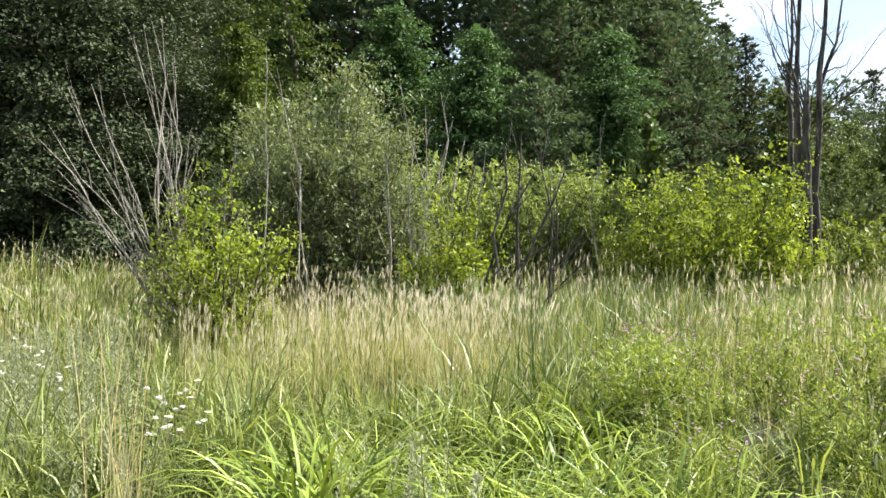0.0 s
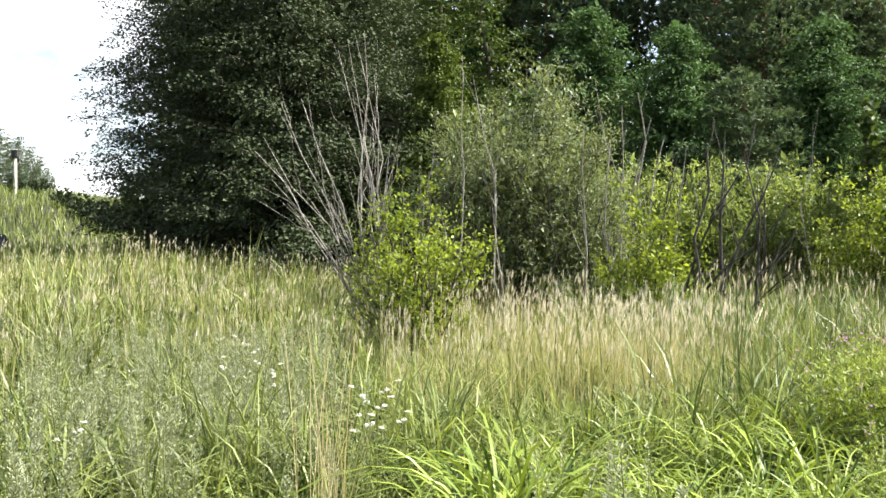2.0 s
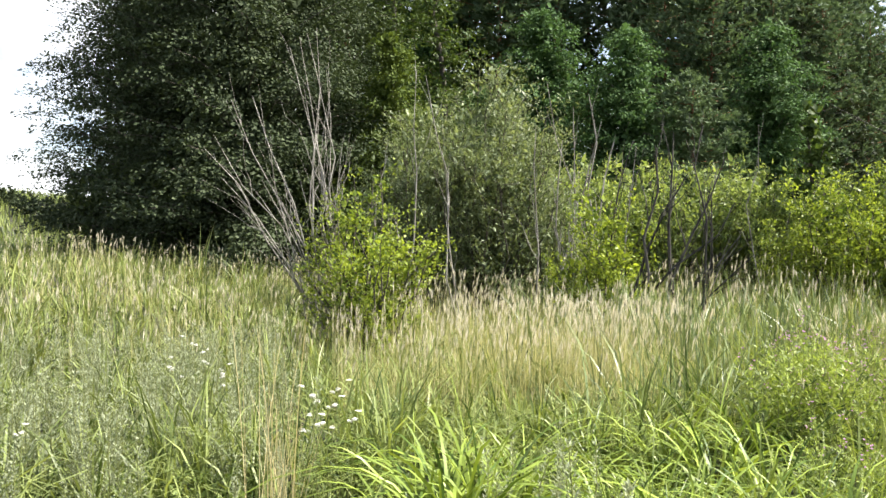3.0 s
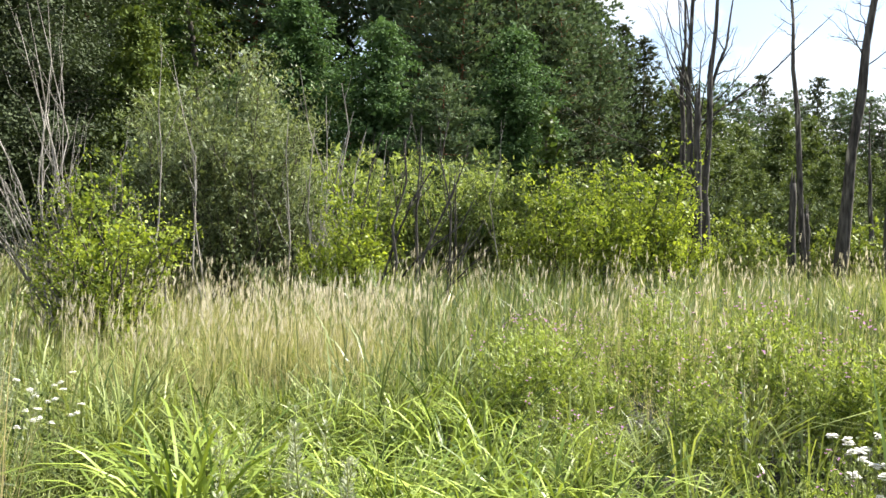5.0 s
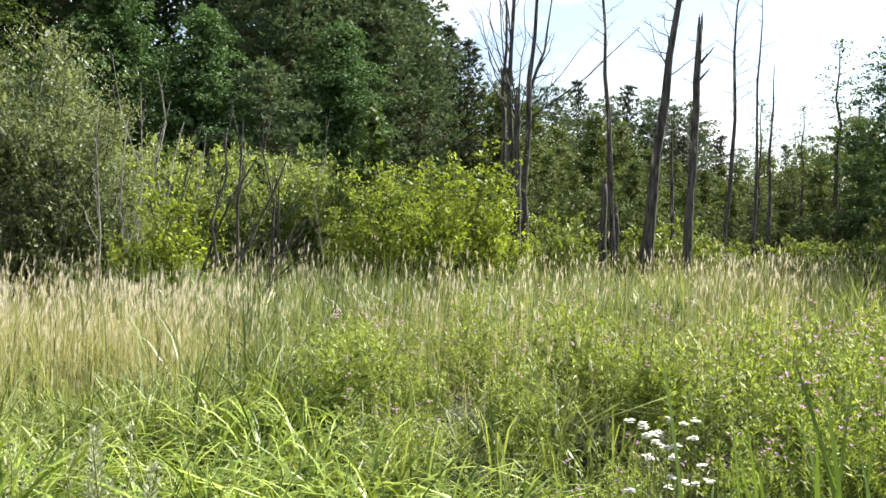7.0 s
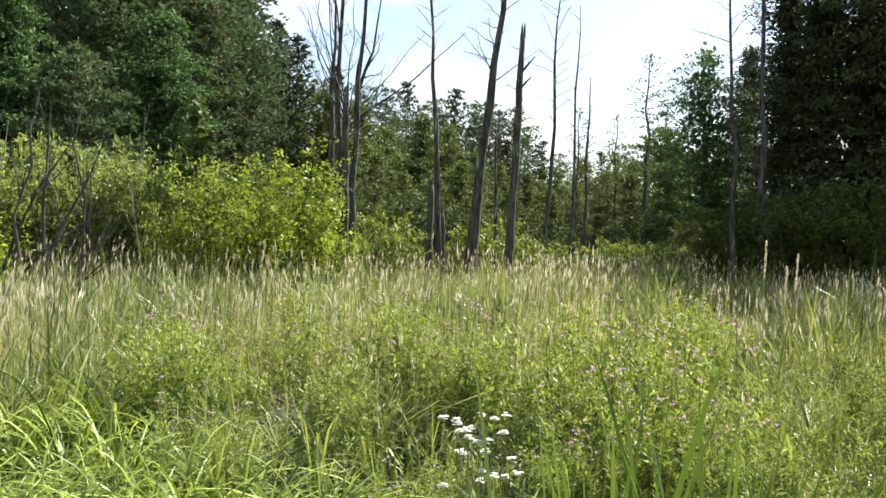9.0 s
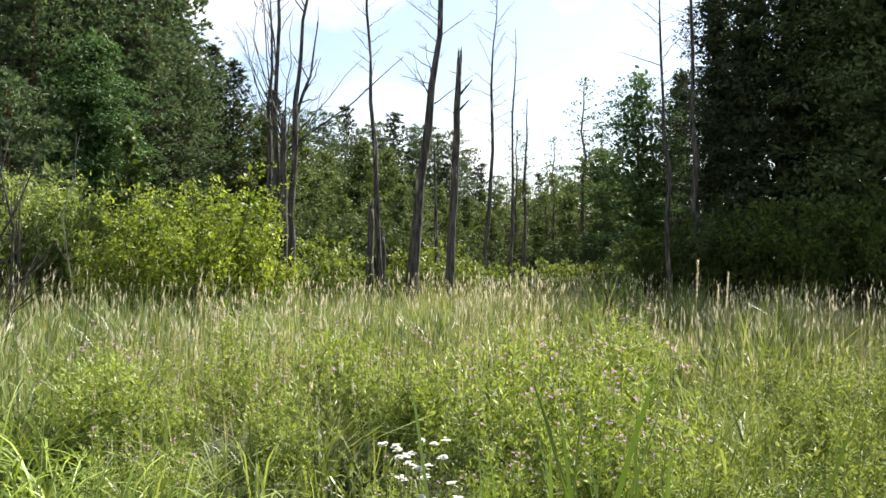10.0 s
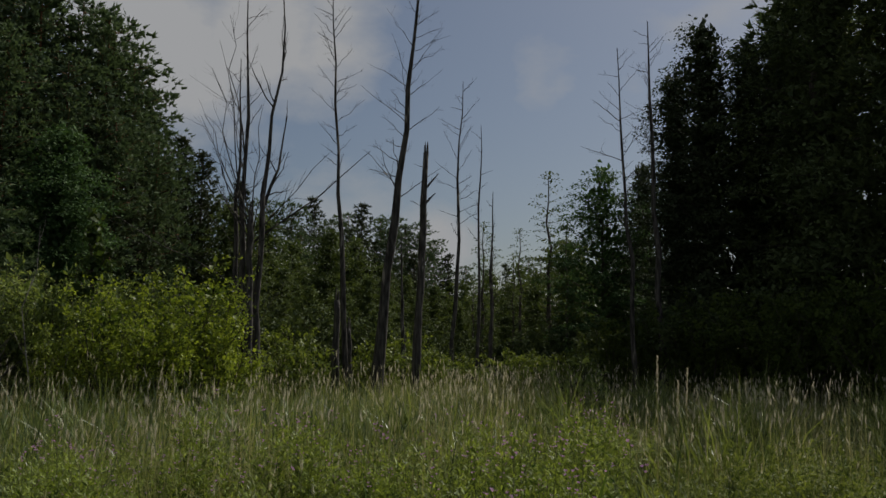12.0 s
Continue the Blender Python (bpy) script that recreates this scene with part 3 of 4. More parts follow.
T_ALDER = put(bough_tree("alder_tree", "tall dark green alder with branches sweeping to the grass", 11, 14.5, spread(3.5), 175, 0.84, 165, 0.1, M_ALDER, core=9000, limbs=14, ragged=0.86, droop=0.25, flat=0.42), 22.2, 23.5)
again(T_ALDER, 27.0, 27.0, 140, 1.0)
again(T_ALDER, 18.6, 29.0, 250, 1.0)
again(T_ALDER, 28.4, 33.0, 60, 1.05)
put(bough_tree("oak_tree", "dense mid green young oak behind the willow", 13, 6.9, spread(1.75), 70, 0.42, 120, 0.09, M_OAK, droop=0.3, core=3000, flat=0.6), 13.2, 23.0)
T_BIRCH = put(bough_tree("birch_tree", "light green birch with hanging twigs", 14, 14.0, ((0.2, 0.8), (0.5, 1.5), (0.8, 1.0), (1.0, 0.1)), 70, 0.42, 60, 0.09, M_BIRCH, droop=0.7, core=700, flat=0.9), 9.8, 29.0)
again(T_BIRCH, 12.6, 32.0, 100, 1.0)
ROUND = ((0.06, 0.7), (0.3, 1.0), (0.6, 0.95), (0.85, 0.6), (1.0, 0.12))
T_MAPLE = put(bough_tree("maple_tree", "round fresh green maple before the pines", 15, 9.2, spread(2.0, ROUND), 95, 0.6, 105, 0.112, M_GLADE, core=4500, flat=0.5), 3.2, 28.0)
again(T_MAPLE, -2.4, 26.5, 75, 0.88)
again(T_MAPLE, -10.9, 29.0, 200, 0.93)
again(T_MAPLE, 17.5, 33.0, 300, 1.0)
again(T_MAPLE, 7.2, 33.0, 20, 0.8)
again(T_MAPLE, 11.0, 36.0, 50, 1.2)

# pines and spruces of the wood
T_PINE = [needle_tree("pine_tree", "tall pine with reddish trunk and dark needles", 21 + k, 20.0, pf, nb, 0.95, 7, M_PINE, M_PINEBARK, needle=0.36, fat=0.42, core=2200)
          for k, (pf, nb) in enumerate(((((0.5, 1.6), (0.68, 2.9), (0.88, 2.2), (1.0, 0.4)), 62), (((0.42, 1.5), (0.62, 3.0), (0.86, 2.3), (1.0, 0.4)), 70),
                                        (((0.06, 2.6), (0.35, 3.3), (0.65, 2.8), (0.88, 1.9), (1.0, 0.9)), 115)))]
PINES = [(22, 36, 1.05), (18.5, 40, 0.95), (15.5, 35, 0.98), (13, 42, 1.0), (10.5, 37, 1.05), (7.5, 41, 0.95), (6, 35, 0.9), (4, 44, 1.05),
         (2, 38, 0.98), (0, 42, 0.95), (-2.2, 37, 1.0), (-4, 43, 0.95), (-5.8, 38, 0.93), (-7.8, 40, 0.9), (-9.4, 37, 0.84), (-11.4, 38, 0.8),
         (-12.9, 37, 0.76), (-14.7, 38, 0.7), (-13.6, 42, 0.85), (-16.0, 41, 0.66), (-8.5, 47, 0.95), (-16.3, 36, 0.5), (-13.8, 33, 0.5), (-11.0, 34, 0.62), (-18.3, 46, 0.56), (-20.3, 48, 0.5),
         (-4.6, 33, 0.66), (-7.4, 32, 0.62)]
for i, (az, d, s) in enumerate(PINES):
    base = T_PINE[2 if az < -4.3 else i % 2]
    if i in (0, 1) or (az == -9.4):
        put(base, az, d, 40 * i, s)
    else:
        again(base, az, d, 67 * i, s)
SPIRE = ((0.04, 1.0), (0.3, 0.8), (0.6, 0.48), (0.85, 0.2), (1.0, 0.02))
T_SPRUCE = put(needle_tree("spruce_tree", "slim dark spruce with drooping boughs", 31, 11.6, spread(2.9, SPIRE), 100, 0.55, 9, M_SPRUCE, M_BARK, droop=0.3, needle=0.25, fat=0.3, core=2200), -17.9, 42.0)
for az, d, s, r in ((-19.2, 43, 0.96, 50), (-16.6, 40, 0.85, 120), (-12.6, 33, 0.85, 200), (-15.2, 34, 0.72, 280), (-9, 33, 0.9, 160)):
    again(T_SPRUCE, az, d, r, s)
put(needle_tree("young_pine", "young dull green pine among the maples", 33, 6.6, ((0.1, 1.6), (0.45, 1.8), (0.8, 1.1), (1.0, 0.2)), 60, 0.5, 22, M_PINE, M_PINEBARK, needle=0.2, fat=0.25, core=1500), -6.3, 26.5)

# trees down the valley
FAR = put(broadleaf("alder_tree", "mid green alder deep in the wood", 41, 10.0, 2.4, 0.3, 50, 30, 0.2, M_VALLEY, split=False, core=30, group="trees deep in the wood"), 27.2, 40, 0, 1.35)
for i, (az, d, s) in enumerate(((22, 40, 1.4), (9.0, 42, 1.5), (14.0, 40, 1.4), (5.0, 41, 1.2), (17, 50, 1.5), (12, 49, 1.3), (7, 50, 1.3), (2, 51, 1.3), (-3, 50, 1.25), (-7, 51, 1.25), (-11, 50, 1.1), (-15.5, 48, 0.95), (14.5, 45, 1.0), (9.5, 46, 1.0), (4.5, 47, 1.0), (-0.5, 47, 1.0), (-5, 46, 1.0), (-9.5, 45, 0.9), (-13, 45, 0.85))):
    again(FAR, az, d, 80 * i, s)
for i, (az, d, s) in enumerate(((-36.4, 54, 0.62), (-38.2, 54, 0.66), (-40.0, 54, 0.72), (-42.0, 53, 0.8), (-43.8, 54, 0.85), (-35.2, 52, 0.6), (-37.4, 50, 0.5), (-39.2, 50, 0.55), (-45.4, 52, 0.75), (-46.8, 50, 0.75), (-34.8, 60, 0.6), (-32.0, 58, 0.65), (-46.3, 42, 0.6))):
    again(FAR, az, d, 40 * i, s)
for i, az in enumerate((62, 95, 130, 170, 215, 255)):
    again(FAR, az, 46 + 7 * (i % 3), 37 * i, 1.2 + 0.15 * (i % 2))
T_VALE = put(bough_tree("alder_tree", "mid green alder down the valley", 44, 8.6, spread(2.0, ROUND), 60, 0.65, 55, 0.14, M_VALLEY, core=2400, limbs=5, flat=0.5, group="trees down the valley"), -21.4, 40, 0, 0.95)
for i, (az, d, s) in enumerate(((-23.4, 42, 0.93), (-25.2, 44, 0.82), (-27.3, 41, 0.84), (-28.9, 45, 0.86), (-31.0, 43, 0.68), (-32.6, 46, 0.66), (-34.3, 47, 0.6), (-24.3, 37, 0.6), (-30.0, 39, 0.58), (-36.0, 48, 0.5),
                                (-37.6, 47, 0.52), (-39.2, 45, 0.6), (-41.0, 43, 0.64), (-43.2, 41, 0.8), (-26.4, 36, 0.5), (-33.4, 40, 0.46), (-22.4, 34, 0.6), (-28.2, 37, 0.48))):
    again(T_VALE, az, d, 80 * i, s)
for i, (az, el, d) in enumerate(((-21.6, 10.8, 50), (-23.2, 9.6, 52), (-24.9, 9.5, 50), (-26.2, 9.9, 54), (-27.5, 8.6, 52), (-28.5, 9.0, 56), (-29.5, 9.6, 52), (-30.6, 8.6, 54), (-31.4, 8.8, 52), (-32.3, 8.2, 55), (-33.4, 8.5, 52), (-34.3, 7.3, 55),
                                 (-35.2, 6.4, 54), (-36.3, 5.6, 60), (-37.6, 5.4, 62), (-39.0, 5.8, 60), (-40.5, 6.2, 60), (-25.6, 7.6, 46), (-32.9, 6.4, 47))):
    tall = 1.63 + d * math.tan(radians(el))
    again(T_PINE[2] if i % 3 else T_SPRUCE, az, d, 50 * i, tall / (20.0 if i % 3 else 11.6))
THIN = put(bough_tree("young_alder", "thin sparse young alder against the sky", 42, 9.6, ((0.25, 0.7), (0.5, 1.05), (0.8, 0.75), (1.0, 0.1)), 40, 0.34, 15, 0.11, M_VALLEY, core=20, limbs=8, group="trees down the valley"), -42.1, 37)
for az, d, s, r in ((-40.2, 38, 0.76, 40), (-38.3, 42, 0.78, 90), (-39.4, 42, 0.68, 200), (-37.4, 42, 0.84, 270), (-43.2, 40, 0.8, 10), (-36.9, 46, 0.6, 130), (-41.2, 44, 0.7, 170)):
    again(THIN, az, d, r, s)
put(bough_tree("alder_tree", "leafy alder beside the dark wood", 43, 9.2, spread(2.7, ROUND), 75, 0.6, 75, 0.12, M_GLADE, core=1500, group="trees down the valley"), -45.5, 36)

# the dark wood across the meadow
T_EDGE = put(bough_tree("alder_tree", "alder at the edge of the dark wood", 50, 13.2, ((0.04, 0.9), (0.3, 1.9), (0.65, 1.9), (0.88, 1.2), (1.0, 0.2)), 100, 0.66, 100, 0.11, M_ALDER, core=6000, limbs=6, flat=0.45, group="trees of the dark wood"), -52.2, 31.0)
for az, d, s, r in ((-50.3, 32, 0.88, 60), (-54.6, 31.5, 0.94, 150), (-47.9, 37, 0.72, 200), (-56.8, 34, 1.02, 20)):
    again(T_EDGE, az, d, r, s)
T_SHADE = put(bough_tree("alder_tree", "tall alder of the dark shaded wood", 51, 19.0, spread(3.3), 110, 0.9, 105, 0.125, M_DARK, core=8000, limbs=6, flat=0.45, group="trees of the dark wood"), -59.6, 29)
for i, (az, d, s) in enumerate(((-66, 30, 1.0), (-73, 28, 1.0), (-80, 30, 1.0))):
    again(T_SHADE, az, d, 77 * i, s)
T_GLOOM = put(needle_tree("spruce_tree", "large dark spruce with drooping boughs in the shaded wood", 55, 18.0, spread(3.4, SPIRE), 110, 0.8, 10, M_DARK, M_BARK, droop=0.35, needle=0.32, fat=0.3, core=4000, group="trees of the dark wood"), -57.4, 31.5, 0, 1.1)
for az, d, s, r in ((-62.5, 28, 1.05, 80), (-69.5, 27, 1.1, 190)):
    again(T_GLOOM, az, d, r, s)
again(T_PINE[1], -58.5, 34, 100, 0.98)
T_HAZEL = put(shrub("hazel_bush", "green hazel bush in the shade of the dark wood", 53, 3.6, 2.1, 15, 15, 26, 0.1, 0.6, M_OAK, group="undergrowth of the wood", split=False), -52.0, 26.5)
for i, (az, d, s) in enumerate(((-55.0, 25.5, 0.95), (-58.0, 25, 1.0), (-61.2, 24.5, 1.05), (-49.0, 28, 0.8), (-46.6, 30, 0.8), (-64.5, 24.5, 1.0))):
    again(T_HAZEL, az, d, 50 * i, s)
LOWDARK = put(shrub("hazel_bush", "dark hazel undergrowth at the wood's foot", 52, 3.6, 2.2, 14, 14, 16, 0.15, 0.6, M_DARK, group="undergrowth of the wood", split=False), -50.5, 27.5)
for i, (az, d, s) in enumerate(((-53.5, 28, 1.0), (-56.5, 27.5, 1.0), (-59.8, 27, 1.05), (-63, 26.5, 1.0), (-68, 25, 1.0), (-45.6, 31, 0.75),
                                (30.4, 28, 0.9), (27.0, 26, 1.0), (25.2, 27, 1.0), (22.5, 25, 0.9), (20.6, 28, 1.0), (18.8, 24, 0.95), (15.6, 27, 1.0), (10.5, 27, 1.1), (6.5, 26, 1.1), (0.6, 30, 1.0), (-4, 28, 1.0), (-8.6, 27, 1.1), (-12.5, 28, 1.1), (-16, 29, 1.1), (-19.5, 31, 1.0), (-22.5, 32, 1.0), (-25.3, 33, 0.9), (-28.0, 34, 0.95), (-31.0, 35, 0.85), (-34, 36, 0.8), (-37, 36, 0.75), (-40, 36, 0.75), (-43, 35, 0.8))):
    again(LOWDARK, az, d, 70 * i, s)

# hill on the left: far pines, hedge, pole
for i, (az, tall) in enumerate(((41.4, 8.2), (40.6, 7.6), (39.9, 7.4), (39.3, 6.7), (38.7, 6.2), (38.1, 5.6), (37.6, 4.9), (37.2, 4.0), (36.9, 2.8), (40.2, 6.2), (39.0, 5.4), (38.4, 4.6), (37.8, 3.8), (37.4, 3.0))):
    again(T_PINE[2], az, 86 + 2.0 * (i % 4), 60 * i, tall / 20.0)
HEDGE = put(shrub("hedge_bush", "rounded green hedge bush on the bank", 61, 2.6, 2.4, 11, 12, 13, 0.24, 0.6, M_ALDER, group="bushes on the bank", split=False), 36.3, 60, 0, 0.55)
for i, (az, d, s) in enumerate(((35.2, 58, 0.6), (34.2, 57, 0.65), (37.6, 66, 0.5), (33.2, 56, 0.75), (39.0, 64, 0.4), (32.2, 58, 0.8))):
    again(HEDGE, az, d, 50 * i, s)


def utility_pole():
    ob = thing("utility_pole", "pale concrete pole with a dark box on the bank", "pole")
    put(ob, 38.9, 62.0)
    g = Geo()
    tube(g, [(0, 0, -0.2), (0, 0, 1.2), (0, 0, 2.5)], (0.11, 0.1, 0.09), 10, True)
    part("post", g, M_CONCRETE, ob, smooth=True)
    bm = bmesh.new()
    bmesh.ops.create_cube(bm, size=1.0, matrix=Matrix.Translation((0, 0, 2.75)) @ Matrix.Diagonal((0.42, 0.32, 0.5, 1)))
    bmesh.ops.bevel(bm, geom=bm.edges[:], offset=0.05, segments=2, affect="EDGES")
    me = bpy.data.meshes.new("box")
    bm.to_mesh(me)
    me.materials.append(M_BOX)
    box = new("box", me)
    box.parent = ob


utility_pole()


def parked_car():
    """A dark hatchback at the foot of the bank."""
    ob = thing("car", "dark blue hatchback parked at the foot of the bank", "car")
    p = at(42.2, 41.0)
    ob.matrix_basis = pose(p[0], p[1], p[2], 0, 0, 42.0)

    def loft(name, outline, half, inset, mat, parent, label=""):
        bm = bmesh.new()
        a = [bm.verts.new((x, -half + inset * max(0, z - 0.85), z)) for x, z in outline]
        b = [bm.verts.new((x, half - inset * max(0, z - 0.85), z)) for x, z in outline]
        bm.faces.new(a)
        bm.faces.new(b[::-1])
        for i in range(len(outline)):
            k = (i + 1) % len(outline)
            bm.faces.new((a[k], a[i], b[i], b[k]))
        bmesh.ops.bevel(bm, geom=bm.edges[:], offset=0.03, segments=2, affect="EDGES")
        me = bpy.data.meshes.new(name)
        bm.to_mesh(me)
        me.materials.append(mat)
        made = new(name, me)
        made.parent = parent
        if label:
            made["label"] = label
        return made

    loft("body", ((-2.0, 0.3), (2.0, 0.3), (2.05, 0.6), (1.95, 0.85), (1.0, 0.98), (0.45, 1.42), (-1.4, 1.45), (-1.95, 0.95)), 0.86, 0.35, M_PAINT, ob)
    loft("side_window", ((0.75, 1.0), (0.4, 1.34), (-1.3, 1.36), (-1.6, 1.0)), 0.873, 0.35, M_GLASS, ob, "dark side glass")
    for x in (-1.25, 1.25):
        for y in (-0.78, 0.78):
            g = Geo()
            tube(g, [(x, y - 0.1, 0.31), (x, y + 0.1, 0.31)], (0.31, 0.31), 18, True)
            part("wheel", g, M_BOX, ob)


parked_car()

# ---- dead trees ----
dead_tree("tall dead trunk with forked bare crown", 71, -22.4, 20.0, -21.9, 9.9, 0.095, 14,
          limbs=((0.3, -14.2, 19.5, 4.5), (0.5, -19.4, 20.2, 7.0), (0.48, -20.2, 19.6, 8.6), (0.45, -19.2, 20.0, 5.9), (0.6, -20.8, 20.1, 9.4), (0.4, -27.6, 20.3, 6.3)), limb=0.2)
dead_tree("dead trunk forking high in a bare clump", 72, -23.1, 20.1, -23.3, 5.2, 0.1, 5, True, limbs=((0.97, -24.2, 20.3, 10.2), (0.8, -24.7, 20.6, 7.2)), limb=0.55)
dead_tree("slim dead trunk in the bare clump", 73, -22.0, 20.3, -21.6, 8.4, 0.09, 14, limbs=((0.45, -30.3, 20.0, 6.3),))
dead_tree("broken dead trunk in the bare clump", 74, -22.75, 19.8, -22.6, 4.6, 0.11, 3, True,
          limbs=((0.95, -20.1, 19.7, 6.2), (0.9, -19.2, 19.9, 6.9), (0.96, -21.0, 19.6, 7.3), (0.88, -20.5, 20.2, 5.4), (0.85, -23.7, 19.7, 6.0), (0.94, -23.1, 20.0, 7.2), (0.9, -19.8, 19.5, 7.9)), limb=0.17)
dead_tree("slender dead tree with thin twigs at its top", 75, -29.0, 24.0, -27.4, 12.2, 0.09, 32, start=0.55)
dead_tree("thick leaning dead trunk with bare twigs", 76, -30.7, 23.0, -33.5, 12.6, 0.17, 34, start=0.45, reach=1.2)
dead_tree("thin short dead trunk", 77, -32.7, 26.0, -32.3, 5.2, 0.09, 3)
dead_tree("broken grey snag with splintered top", 78, -33.4, 22.0, -33.95, 6.75, 0.12, 3, True, start=0.7, reach=0.4, limbs=((0.86, -34.8, 22.0, 6.2), (0.8, -34.6, 22.1, 5.7)))
dead_tree("slim dark dead trunk", 79, -35.7, 27.0, -36.3, 10.2, 0.085, 24, start=0.5)
dead_tree("thin pale dead pole", 80, -37.3, 29.0, -37.5, 9.3, 0.075, 10, start=0.55, reach=0.6)
dead_tree("thin dead pole among alders", 81, -38.1, 30.0, -38.3, 7.2, 0.09, 6)
dead_tree("tall dead trunk before the dark wood", 82, -47.6, 27.0, -46.6, 11.2, 0.1, 20, start=0.55, limbs=((0.68, -44.2, 27.2, 8.1), (0.8, -44.9, 27.2, 9.6), (0.5, -44.8, 27.0, 5.6)), limb=0.17)
dead_tree("tall dying trunk with few leafy shoots", 83, -49.2, 27.0, -48.6, 12.0, 0.13, 28, start=0.55)
dead_tree("short broken grey stub", 84, -28.2, 23.5, -28.2, 3.0, 0.12, 0, True)
dead_tree("short mossy leaning stub", 85, -29.3, 24.5, -29.0, 2.3, 0.09, 0, True)


def dead_bush(label, seed, az, d, tips, r, mat=M_GREYWOOD, depth=1, count=3):
    """A stool of bare stems. tips: (az, height, nearer by)."""
    rng = np.random.default_rng(seed)
    ob = thing("dead_bush", label, "bush", "dead bushes in the meadow")
    p = at(az, d)
    ob.location = p
    for az2, z2, near in tips:
        e = at(az2, d - near)
        g = Geo()
        foot = np.array((rng.normal(0, 0.4), rng.normal(0, 0.25), -0.06))
        twiggy(g, foot, (e[0] - p[0], e[1] - p[1], z2 - p[2]), r * rng.uniform(0.7, 1.15), rng, depth, count, 0.26)
        part("stem", g, mat, ob)


dead_bush("bleached bare stems of a dead willow", 91, 16.3, 12.2,
          ((25.0, 2.9, 0.4), (24.4, 3.1, 0.2), (23.9, 2.5, 0.6), (23.3, 3.6, 0), (22.9, 2.2, 0.4), (22.0, 3.7, -0.2), (21.4, 2.5, 0.3), (20.9, 3.0, 0.1), (19.6, 4.3, 0.2),
           (19.0, 4.5, 0), (18.5, 4.6, -0.2), (17.9, 4.6, 0.1), (17.3, 4.1, 0), (16.2, 3.1, 0.2), (18.7, 3.7, 0.4), (20.1, 2.2, 0.5), (17.0, 2.5, 0.4)), 0.0165, count=5)
dead_bush("thin grey dead stems in the willow", 92, 11.6, 13.8, ((13.3, 3.0, 0.5), (9.6, 2.9, 0.6), (11.4, 4.4, 0), (10.8, 4.3, 0), (13.0, 2.2, 0.4)), 0.022)
dead_bush("grey leaning dead stems beside the willow", 93, 1.4, 14.5, ((0.2, 4.1, 0), (1.2, 3.9, 0), (2.9, 4.3, 0.2), (3.6, 3.6, 0), (-0.6, 3.6, 0.3), (1.9, 3.3, 0.4), (-1.4, 3.3, 0.1), (-2.8, 3.2, 0.2)), 0.028)
dead_bush("dark bare leaning branches of a dead shrub", 94, -3.4, 12.8, ((-5.1, 3.2, 0.1), (-6.9, 3.3, 0), (-8.2, 2.8, 0.3), (-9.1, 1.75, 0.5), (-9.9, 1.5, 0.8), (-4.0, 3.0, 0.3), (-7.4, 2.3, 0.2), (-8.8, 2.2, 0.4), (-6.0, 2.6, 0.5), (-2.6, 3.1, 0.2)), 0.036, M_DEADBARK, 2, 5)
dead_bush("single grey dead stem above the osiers", 95, -10.3, 17.5, ((-10.2, 3.9, 0), (-13.4, 2.6, 0.6)), 0.022)

# ---- bushes ----
put(shrub("willow_bush", "large grey-green willow bush with silvery leaves", 101, 4.8, 1.65, 36, 30, 34, 0.074, 0.3, M_WILLOW, M_BARK), 6.5, 16.3)
put(shrub("willow_bush", "lower grey-green flank of willow with silvery leaves", 102, 3.9, 1.35, 26, 26, 30, 0.074, 0.28, M_WILLOW, M_BARK), 10.9, 16.0)
put(shrub("willow_bush", "small grey-green willow at the large bush's foot", 109, 3.1, 1.1, 18, 22, 26, 0.074, 0.28, M_WILLOW, M_BARK), 2.8, 16.6)
T_OSIER = put(shrub("osier_bush", "light green osier bush with upright shoots", 103, 3.5, 1.35, 26, 20, 16, 0.105, 0.3, M_OSIER, M_BARK, arch=0.05), 0.6, 19.0)
for az, d, s, r in ((-2.6, 19.6, 1.0, 60), (-5.6, 19.0, 0.96, 140), (-8.2, 19.8, 1.0, 200), (-10.9, 19.0, 0.95, 280), (-13.4, 20.0, 0.93, 20), (3.5, 19.5, 0.95, 90)):
    again(T_OSIER, az, d, r, s)
T_SAP = put(shrub("alder_sapling", "bright yellow-green alder sapling in full sun", 104, 3.35, 1.0, 17, 17, 27, 0.06, 0.72, M_SAP, rag=0.45), -14.3, 16.8)
for az, d, s, r in ((-16.8, 16.6, 0.85, 100), (-19.3, 17.6, 1.15, 200), (-20.9, 18.4, 0.95, 300), (-12.2, 17.4, 0.7, 50), (-17.7, 18.9, 1.1, 10)):
    again(T_SAP, az, d, r, s)
put(shrub("alder_sapling", "leafy yellow-green sapling among dead stems", 105, 2.75, 1.1, 22, 17, 22, 0.048, 0.72, M_SAP, rag=0.55), 14.6, 11.7)
again(T_SAP, -0.6, 13.0, 150, 0.84)
put(broadleaf("birch_sapling", "slender light green birch sapling", 106, 4.6, 0.5, 0.6, 26, 40, 0.09, M_BIRCH, group="bushes in the meadow"), -13.3, 19.0)
T_SPARSE = put(shrub("alder_sapling", "sparse olive green sapling under dead trunks", 107, 2.4, 0.8, 9, 14, 16, 0.08, 0.6, M_GLEAM, M_BARK, rag=0.5), -24.6, 21.5)
